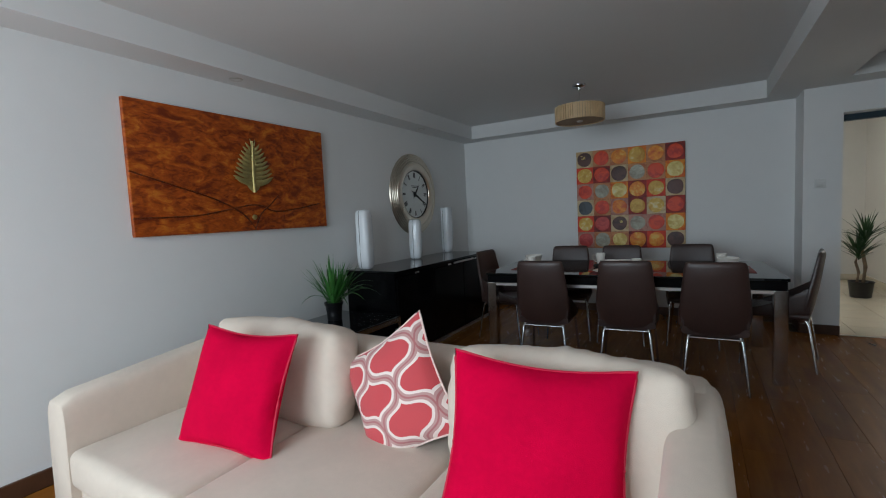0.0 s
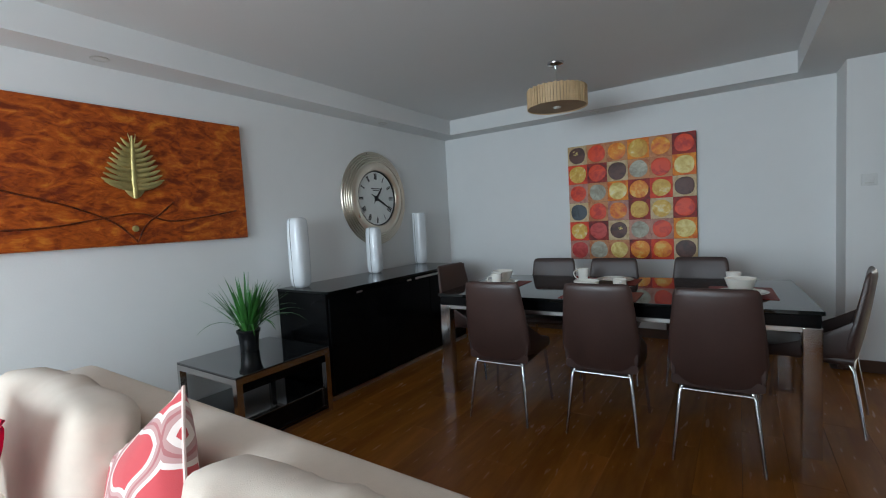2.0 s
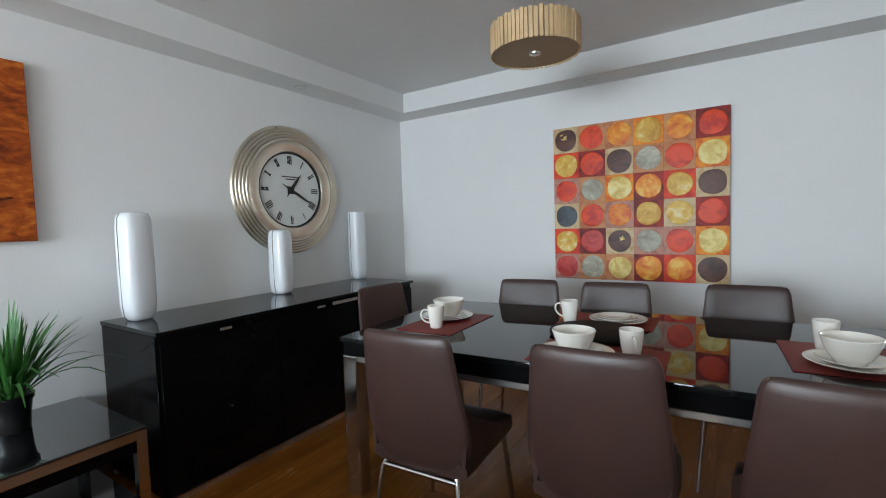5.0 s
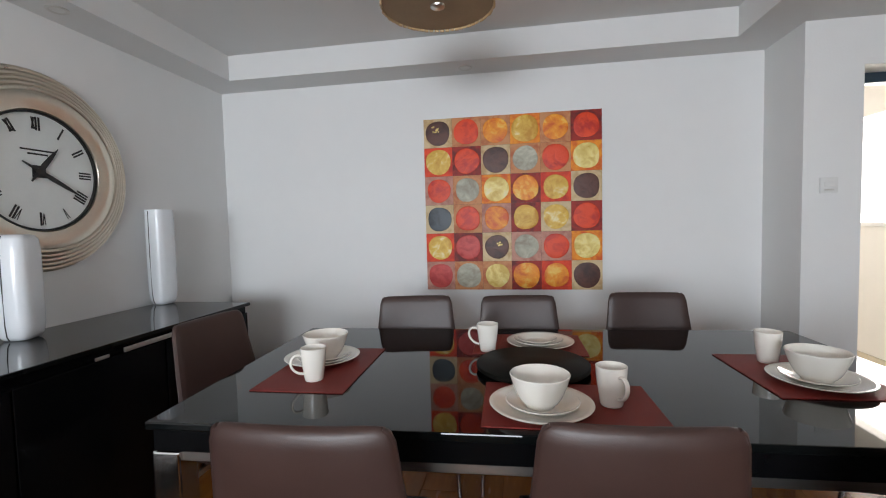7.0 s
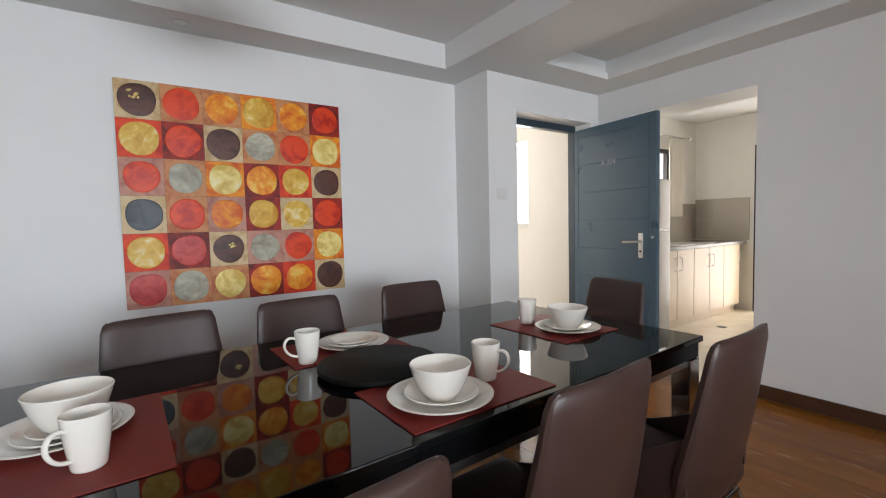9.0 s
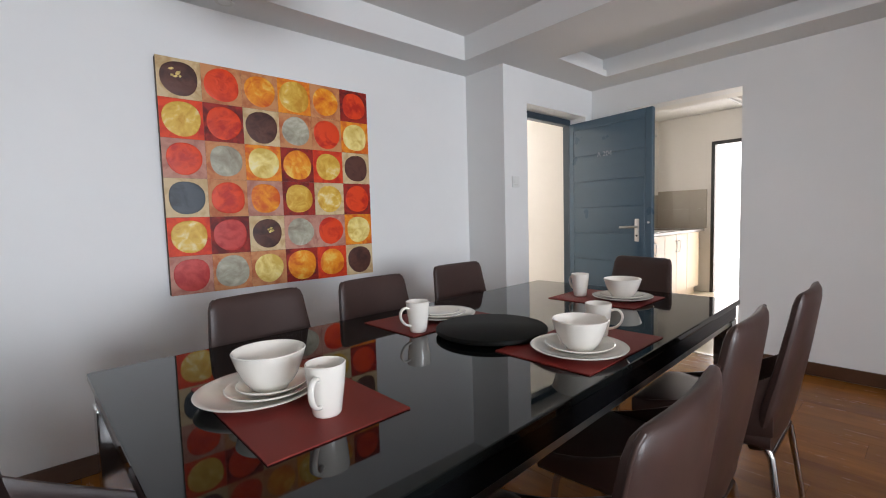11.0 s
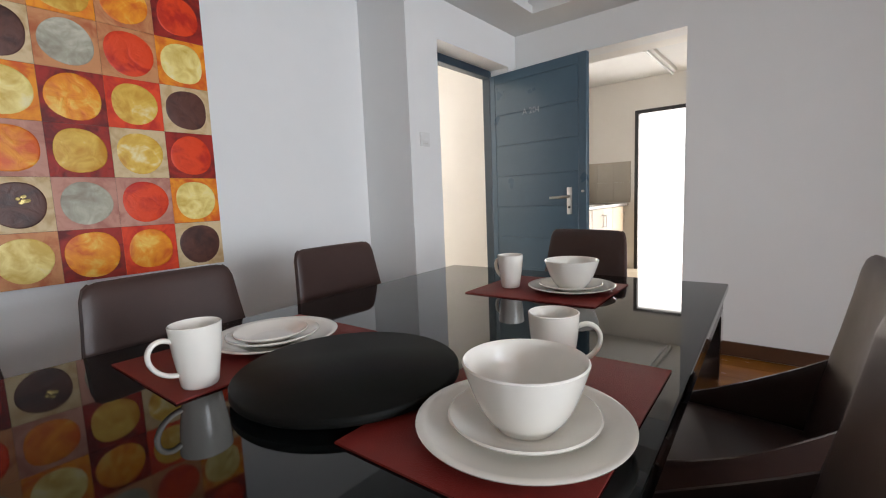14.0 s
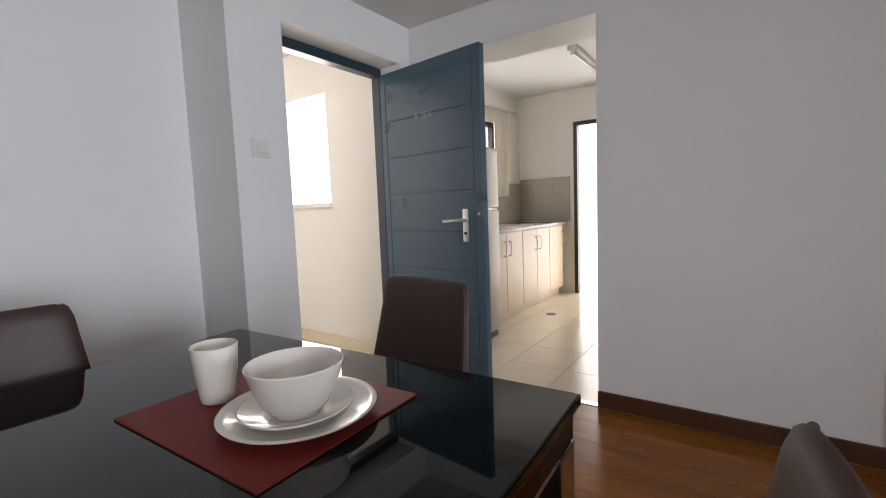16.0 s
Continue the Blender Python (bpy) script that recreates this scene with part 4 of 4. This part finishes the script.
def mug(at, aim):
    m = thing("mug", "tapered white china mug on the placemat", "mug", at, math.degrees(math.atan2(aim[1], aim[0])), "white mugs")
    r0, r1, h = 0.0285, 0.042, 0.108
    prof = [(0, 0.003), (r0 - 0.004, 0.003), (r0 - 0.002, 0), (r0, 0.001), (r0 + 0.002, 0.006), (0.0335, 0.03), (0.038, 0.06), (0.0405, 0.085), (r1, h), (r1 - 0.0015, h + 0.0012), (r1 - 0.003, h), (0.0370, 0.085), (0.0345, 0.06), (0.030, 0.03), (r0 - 0.004, 0.010), (0, 0.009)]
    part("body", lathe(prof, 40), CHINA, m, "", True)
    pts = [(0.0385, 0, 0.086), (0.052, 0, 0.092), (0.066, 0, 0.088), (0.0745, 0, 0.074), (0.073, 0, 0.056), (0.062, 0, 0.039), (0.048, 0, 0.030), (0.0335, 0, 0.0265)]
    for _ in range(2):
        cut = [pts[0]]
        for p0, p1 in zip(pts, pts[1:]):
            p0, p1 = Vector(p0), Vector(p1)
            cut += [p0 * 0.75 + p1 * 0.25, p0 * 0.25 + p1 * 0.75]
        pts = cut + [pts[-1]]
    rings = []
    for i, q in enumerate(pts):
        d = (Vector(pts[min(i + 1, len(pts) - 1)]) - Vector(pts[max(i - 1, 0)])).normalized()
        rings.append(ring(q, (0, 1, 0), d.cross(Vector((0, 1, 0))), 0.0065, 0.0042, 12, 2.2))
    part("handle", loft(rings), CHINA, m, "", True)


ZM = TZ + 0.0037
placemat(1.385, -1.886, 1.690, -1.406, 1.5)
placemat(2.125, -2.046, 2.590, -1.738, 1.5)
placemat(2.044, -1.437, 2.481, -1.130, 1.0)
placemat(2.936, -1.777, 3.277, -1.362, 2.0)
BIG = "large white china dinner plate on a placemat"
MID = "white china side plate stacked on a larger plate"
plate(0.138, (1.489, -1.570, ZM), BIG), plate(0.098, (1.507, -1.590, ZM + 0.0055), MID), plate(0.080, (1.514, -1.590, ZM + 0.011), MID), bowl(0.083, 0.088, (1.511, -1.585, ZM + 0.0165))
mug((1.556, -1.780, ZM), (-0.75, -0.65))
plate(0.138, (2.282, -1.927, ZM), BIG), plate(0.098, (2.286, -1.927, ZM + 0.0055), MID), bowl(0.080, 0.086, (2.279, -1.934, ZM + 0.011))
mug((2.472, -1.884, ZM), (0.35, -0.95))
plate(0.135, (2.310, -1.290, ZM), BIG), plate(0.098, (2.303, -1.293, ZM + 0.0055), MID), plate(0.078, (2.297, -1.295, ZM + 0.011), MID)
mug((2.103, -1.397, ZM), (-1, 0.05))
plate(0.132, (3.113, -1.647, ZM), BIG), plate(0.096, (3.108, -1.647, ZM + 0.0055), MID), bowl(0.082, 0.086, (3.105, -1.652, ZM + 0.011))
mug((3.070, -1.455, ZM), (0.30, 0.95))

susan = thing("lazy_susan", "round matt black turntable in the table's middle", "turntable", (2.270, -1.594, TZ + 0.0005))
part("foot", lathe(((0, 0), (0.09, 0), (0.09, 0.008), (0, 0.008)), 32), BLACKMETAL, susan)
part("disc", lathe(((0, 0.008), (0.188, 0.008), (0.192, 0.011), (0.192, 0.022), (0.189, 0.025), (0, 0.025)), 72), SUSAN, susan, "", True)


# ---- entrance door ----
frame_ob = tagged(new("door_frame"), "dark blue steel frame of the entrance door", "door frame", kind="structure")
part("jamb", boxes((DX0 - 0.02, -0.235, 0, DX0 + 0.02, -0.165, DZ), bevel=0.003, seg=1), DARKBLUE, frame_ob)
part("jamb", boxes((DX1 - 0.02, -0.235, 0, DX1 + 0.025, -0.165, DZ), bevel=0.003, seg=1), DARKBLUE, frame_ob)
part("head", boxes((DX0 + 0.02, -0.235, DZ - 0.055, DX1 - 0.02, -0.165, DZ + 0.02), bevel=0.003, seg=1), DARKBLUE, frame_ob)
hinge, free = Vector((DX1 - 0.012, -0.232, 0)), Vector((4.817, -1.050, 0))
door = tagged(new("door_1"), "blue steel entrance door with pressed panels, standing open", "door", kind="structure")
LW, LH, LT = (free - hinge).length, 1.985, 0.042
door.matrix_basis = Matrix.Translation((hinge.x, hinge.y, 0.018)) @ pose(0, 0, 0, 0, 0, math.degrees(math.atan2(free.y - hinge.y, free.x - hinge.x)))
# local x from hinge to free edge; the dining side faces local -y
part("core", boxes((0, 0.002, 0, LW, LT, LH), bevel=0.002, seg=1), STEELBLUE, door)
part("edge_strip", boxes((LW - 0.055, -0.004, 0, LW + 0.004, 0.002, LH), bevel=0.0015, seg=1), STEELBLUE, door)
part("edge_strip", boxes((0, -0.004, 0, 0.05, 0.002, LH), bevel=0.0015, seg=1), STEELBLUE, door)
part("top_strip", boxes((0.0505, -0.004, LH - 0.07, LW - 0.0555, 0.002, LH), bevel=0.0015, seg=1), STEELBLUE, door)
for i in range(8):
    z = 0.004 + i * 0.2385
    part("panel", boxes((0.053, -0.004, z, LW - 0.058, 0.001, z + 0.2352), bevel=0.0014, seg=1), STEELBLUE, door)
plate_ob = part("lock_plate", boxes((LW - 0.145, -0.010, 0.895, LW - 0.105, -0.004, 1.085), bevel=0.003), SATIN, door, "satin nickel lock plate", True)
part("lever", tube([(LW - 0.125, -0.010, 1.02), (LW - 0.125, -0.05, 1.02), (LW - 0.14, -0.055, 1.02), (LW - 0.255, -0.055, 1.015)], 0.0095, 12), SATIN, plate_ob, "", True)
part("key_cylinder", lathe(((0.009, 0), (0.009, 0.006), (0, 0.006)), 16, (0, 0, 0)), BLACKMETAL, plate_ob).matrix_basis = Matrix.Translation((LW - 0.125, -0.0085, 0.945)) @ pose(0, 0, 0, 90, 0, 0)
part("bolt_knob", lathe(((0.008, 0), (0.009, 0.012), (0, 0.014)), 16), SATIN, door, "", True).matrix_basis = Matrix.Translation((LW - 0.022, -0.003, 1.055)) @ pose(0, 0, 0, 90, 0, 0)
for z in (0.25, 1.0, 1.75):
    part("hinge", tube([(-0.006, -0.004, z - 0.05), (-0.006, -0.004, z + 0.05)], 0.008, 10), DARKBLUE, door)


def lettering(text, size, mat, m, parent, name="lettering"):
    cu = bpy.data.curves.new(name, "FONT")
    cu.body, cu.size, cu.align_x, cu.align_y, cu.extrude = text, size, "CENTER", "CENTER", 0.0006
    tmp = bpy.data.objects.new(name, cu)
    scene.collection.objects.link(tmp)
    bpy.context.view_layer.update()
    me = bpy.data.meshes.new_from_object(tmp.evaluated_get(bpy.context.evaluated_depsgraph_get()))
    scene.collection.objects.unlink(tmp)
    bpy.data.objects.remove(tmp)
    me.materials.clear()
    me.materials.append(mat)
    ob = new(name, me)
    ob.parent = parent
    ob.matrix_basis = m
    return ob


NUMBER = material("worn_number_paint", (0.30, 0.34, 0.37), 0.5, vary=0.3, scale=60)
lettering("A 204", 0.062, NUMBER, Matrix.Translation((0.385, -0.0048, 1.665)) @ pose(0, 0, 0, 90, 0, 0), door)


# ---- switches and downlights ----
sw = thing("light_switch", "white square plastic light switch on the wall", "switch", (3.887, DOORWALL, 1.422))
part("plate", boxes((-0.043, -0.009, -0.043, 0.043, 0, 0.043), bevel=0.003), PLASTIC, sw, "", True)
part("rocker", boxes((-0.026, -0.013, -0.010, 0.026, -0.009, 0.018), bevel=0.0015, seg=1), PLASTIC, sw)
part("label_strip", boxes((-0.024, -0.0098, -0.028, 0.024, -0.009, -0.020)), SATIN, sw)
for x, y in ((0.135, -3.72), (0.135, -1.34), (1.895, -0.13), (0.135, -6.1)):
    dl = thing("downlight", "small round recessed ceiling downlight, switched off", "downlight", (x, y, LOW), 0, "downlights in the soffit")
    part("ring", lathe(((0.030, 0), (0.046, 0), (0.046, -0.004), (0.040, -0.007), (0.030, -0.004)), 32, closed=True), SATIN, dl, "", True)
    part("lens", lathe(((0, -0.001), (0.030, -0.001), (0.030, -0.003), (0, -0.003)), 28), PLASTIC, dl)

# ---- brown door beyond the dining area ----
door2 = tagged(new("door_2"), "dark brown wooden door in the white wall, closed", "door", kind="structure")
part("casing", boxes((RIGHT - 0.02, -2.84, 0, RIGHT + 0.1, -2.745, 2.18), (RIGHT - 0.02, -3.73, 0, RIGHT + 0.1, -3.635, 2.18), (RIGHT - 0.02, -3.635, 2.09, RIGHT + 0.1, -2.84, 2.18), bevel=0.004, seg=1), WOODTRIM, door2)
part("leaf", boxes((RIGHT + 0.03, -3.63, 0.01, RIGHT + 0.07, -2.845, 2.085), bevel=0.003, seg=1), WOODTRIM, door2)

# ---- kitchen ----
fr = thing("refrigerator", "tall stainless steel fridge freezer in the kitchen", "refrigerator", (5.73, -0.18, 0))
part("body", boxes((-0.29, -0.27, 0.04, 0.29, 0.36, 1.60), bevel=0.012), FRIDGE, fr, "", True)
for z0, z1, hz0, hz1 in ((0.06, 1.085, 0.60, 1.05), (1.105, 1.595, 1.14, 1.45)):
    d = part("door", boxes((-0.29, -0.33, z0, 0.29, -0.272, z1), bevel=0.014, seg=3), FRIDGE, fr, "brushed steel door", True)
    part("handle", tube([(-0.25, -0.33, hz0), (-0.25, -0.365, hz0 + 0.03), (-0.25, -0.365, hz1 - 0.03), (-0.25, -0.33, hz1)], 0.011, 10), SATIN, d, "", True)
part("plinth", boxes((-0.28, -0.30, 0, 0.28, 0.30, 0.04)), BLACKMETAL, fr)


def base_unit(x0, x1, n, tone=""):
    u = thing("kitchen_cabinet", "beige laminate kitchen base cabinet under the worktop", "cabinet", ((x0 + x1) / 2, -0.05, 0), 0, "kitchen base cabinets")
    h = (x1 - x0) / 2
    part("body", boxes((-h, -0.30, 0.10, h, 0.29, 0.865)), CABINET, u)
    part("kickboard", boxes((-h, -0.26, 0, h, -0.24, 0.10)), CABINET, u)
    for i in range(n):
        a, b = -h + 2 * h * i / n, -h + 2 * h * (i + 1) / n
        d = part("door", boxes((a + 0.003, -0.32, 0.105, b - 0.003, -0.3005, 0.86), bevel=0.002, seg=1), CABINET, u)
        hx = b - 0.05 if i % 2 == 0 else a + 0.05
        part("handle", tube([(hx, -0.32, 0.64), (hx, -0.348, 0.645), (hx, -0.348, 0.775), (hx, -0.32, 0.78)], 0.006, 8), SATIN, d, "bar handle", True)


base_unit(6.06, 6.78, 2)
base_unit(6.783, 7.50, 2)
base_unit(7.503, 7.93, 1)
wt = thing("worktop", "dark speckled granite kitchen worktop with a sink edge", "worktop", (7.20, -0.02, 0.866))
part("slab", boxes((-1.15, -0.375, 0, 0.865, 0.258, 0.035), bevel=0.004), COUNTER, wt)
part("sink_rim", boxes((-0.75, -0.28, 0.0355, -0.15, 0.18, 0.040), bevel=0.0015, seg=1), SATIN, wt, "stainless sink rim")
part("draining_board", boxes((-0.14, -0.28, 0.0355, 0.25, 0.18, 0.039), bevel=0.0015, seg=1), SATIN, wt)
splash = tagged(new("splashback"), "beige stone tiled splashback above the worktop", "splashback", kind="structure")
for i in range(3):
    for j in range(2):
        y1 = 0.247 - i * 0.222
        part("tile", boxes((8.068, y1 - 0.2212, 0.905 + j * 0.275, 8.0795, y1, 0.905 + j * 0.275 + 0.2742)), SPLASH, splash)
for i in range(4):
    for j in range(1):
        x0 = 7.42 + i * 0.16
        part("tile", boxes((x0, 0.238, 0.905, x0 + 0.1592, 0.2495, 1.40)), SPLASH, splash)
bd = tagged(new("door_frame_kitchen"), "slim black metal frame of the kitchen back door", "door frame", kind="structure")
part("jamb", boxes((8.065, -0.515, 0, 8.15, -0.47, 2.10)), BLACKMETAL, bd)
part("jamb", boxes((8.065, -1.37, 0, 8.15, -1.325, 2.10)), BLACKMETAL, bd)
part("head", boxes((8.065, -1.325, 2.055, 8.15, -0.515, 2.10)), BLACKMETAL, bd)
kw = tagged(new("window_1"), "kitchen window with a dark frame", "window", kind="structure")
part("window_frame", boxes((6.4, 0.26, 1.1, 6.45, 0.31, 2.1), (7.35, 0.26, 1.1, 7.4, 0.31, 2.1), (6.45, 0.26, 1.1, 7.35, 0.31, 1.15), (6.45, 0.26, 2.05, 7.35, 0.31, 2.1), (6.88, 0.26, 1.15, 6.92, 0.31, 2.05)), BLACKMETAL, kw)
rod = thing("curtain_rod", "metal curtain rod with a knob end above the window", "curtain rod", (6.86, 0.14, 2.24))
part("pole", tube([(-0.85, 0, 0), (0.82, 0, 0)], 0.011, 10), SATIN, rod, "", True)
part("finial", lathe(((0, -0.03), (0.022, -0.015), (0.022, 0.015), (0, 0.03)), 16), SATIN, rod, "", True).matrix_basis = Matrix.Translation((0.85, 0, 0)) @ pose(0, 0, 0, 0, 90, 0)
part("bracket", boxes((0.70, 0, -0.01, 0.72, 0.11, 0.01)), SATIN, rod)
cur = thing("curtain", "gathered cream curtain hanging beside the kitchen window", "curtain", (7.36, 0.14, 1.18))
bm = bmesh.new()
cols = []
for i in range(41):
    k = i / 40
    y = 0.022 * math.sin(k * 2 * math.pi * 5.5)
    cols.append([bm.verts.new((-0.16 + 0.32 * k, y * (0.7 + 0.3 * z), 0.05 + z * 0.99)) for z in (0, 0.25, 0.5, 0.75, 1)])
for a, b in zip(cols, cols[1:]):
    for j in range(4):
        bm.faces.new((a[j], b[j], b[j + 1], a[j + 1]))
ct = part("cloth", bm, CURTAIN, cur, "", True)
sol = ct.modifiers.new("thickness", "SOLIDIFY")
sol.thickness = 0.003
fl = thing("fluorescent_light", "white fluorescent batten on the kitchen ceiling, unlit", "ceiling light", (7.25, -0.95, 2.5))
part("housing", boxes((-0.62, -0.045, -0.045, 0.62, 0.045, 0), bevel=0.006, seg=1), PLASTIC, fl)
part("tube", tube([(-0.59, 0, -0.062), (0.59, 0, -0.062)], 0.014, 12), FROST, fl, "", True)
for s in (-1, 1):
    part("socket", boxes((s * 0.60 - 0.012, -0.016, -0.08, s * 0.60 + 0.012, 0.016, -0.045)), PLASTIC, fl)
dr = thing("floor_drain", "small dark floor drain in the kitchen tiles", "drain", (6.89, -0.615, 0.001))
part("grate", lathe(((0, 0), (0.05, 0), (0.05, 0.003), (0, 0.003)), 24), BLACKMETAL, dr)

# ---- stair lobby ----
lw = tagged(new("window_2"), "bright lobby window with a white sill", "window", kind="structure")
part("window_sill", boxes((5.065, 0.515, 1.160, 5.14, 1.765, 1.195), bevel=0.004, seg=1), PLASTIC, lw)
lskirt = setting("lobby_skirting", boxes((5.085, -0.165, 0, 5.10, LY, 0.09), (3.8, LY - 0.015, 0, 5.085, LY, 0.09)), TILE, "cream tile skirting in the lobby", "skirting")


def make_palm():
    p = thing("potted_palm", "dark green yucca palm in a black pot", "plant", (4.70, 1.74, 0))
    part("pot", lathe(((0, 0), (0.10, 0), (0.105, 0.01), (0.125, 0.19), (0.135, 0.20), (0.125, 0.205), (0.115, 0.18), (0, 0.175)), 32), POT, p, "round black plastic pot", True)
    rng = random.Random(3)
    for x, y, h, r in ((0.02, 0.0, 0.62, 0.022), (-0.035, 0.03, 0.40, 0.017)):
        pts = [(x, y, 0.17), (x + 0.02, y, 0.17 + h * 0.35), (x - 0.01, y + 0.02, 0.17 + h * 0.7), (x + 0.015, y + 0.01, 0.17 + h)]
        part("trunk", tube(pts, r, 10, None, r * 0.75), BARK, p, "", True)
        bm = bmesh.new()
        for i in range(46):
            a, lean = rng.uniform(0, 2 * math.pi), rng.uniform(0.1, 1.7)
            strip(bm, (pts[3][0], pts[3][1], pts[3][2] - rng.uniform(0, 0.10)), (lean * math.cos(a), lean * math.sin(a), 1.0), rng.uniform(0.26, 0.42), rng.uniform(0.010, 0.016), rng.uniform(0.1, 0.9), 6)
        part("fronds", bm, PALM, p, "", True)


make_palm()
# bright overcast outside, beyond the openings
for name, rows in (("backdrop_kitchen", (8.95, -2.6, -0.2, 8.97, 0.6, 3.0)), ("backdrop_lobby", (5.95, 0.0, 0.2, 5.97, 2.9, 3.0)), ("backdrop_window", (6.0, 0.95, 0.3, 10.5, 0.97, 3.0))):
    setting(name, boxes(rows), DAY, "plain bright overcast sky outside", "backdrop")
setting("back_yard", boxes((8.28, -2.6, -0.2, 8.95, 0.6, -0.02)), TILE, "pale paving outside the kitchen door", "ground")

# ---- floor pieces ----
PW, PL = 0.193, 1.21
plank_mesh = {}
row = 0
y_from, y_to = SOUTH + 0.01, -0.016
x = 0.016
while x < RIGHT - 0.02:
    w = min(PW, RIGHT - 0.017 - x)
    y = y_from - PL * ((row * 0.37) % 1)
    while y < y_to:
        a, b = max(y, y_from), min(y + PL, y_to if x + w < PIER else DOORWALL - 0.004)
        if b - a > 0.02:
            key = (round(w, 3), round(b - a, 3))
            if key not in plank_mesh:
                bm = boxes((-w / 2 + 0.0004, -(b - a) / 2 + 0.0004, -0.012, w / 2 - 0.0004, (b - a) / 2 - 0.0004, 0.0), bevel=0.0008, seg=1)
                me = bpy.data.meshes.new("plank")
                bm.to_mesh(me)
                bm.free()
                me.materials.append(FLOORWOOD)
                plank_mesh[key] = me
            pl = new("plank", plank_mesh[key])
            pl.parent, pl.location = floor, (x + w / 2, (a + b) / 2, 0)
        y += PL
    x += PW
    row += 1
setting("threshold", boxes((RIGHT - 0.012, KY0, -0.012, RIGHT + 0.03, KY1, 0.003), (DX0, DOORWALL - 0.004, -0.012, DX1, DOORWALL + 0.025, 0.003)), SATIN, "thin metal threshold strip", "threshold")
TS = 0.40
tile_mesh = bpy.data.meshes.new("tile")
bm = boxes((-TS / 2 + 0.0018, -TS / 2 + 0.0018, -0.008, TS / 2 - 0.0018, TS / 2 - 0.0018, 0.0), bevel=0.001, seg=1)
bm.to_mesh(tile_mesh)
bm.free()
tile_mesh.materials.append(TILE)
for i in range(9):
    for j in range(9):
        cx, cy = RIGHT + 0.03 + TS * (i + 0.5), -1.275 + TS * (j - 4.5)
        if cx < 8.08 and -3.2 < cy < 0.25:
            t = new("tile", tile_mesh)
            t.parent, t.location = tile_floor, (cx, cy, 0)
for i in range(4):
    for j in range(9):
        cx, cy = 3.99 + TS * i, -0.17 + TS * (j + 0.0)
        if cx < 5.25 and cy < LY + 0.1:
            t = new("tile", tile_mesh)
            t.parent, t.location = tile_floor, (cx, cy, -0.002)
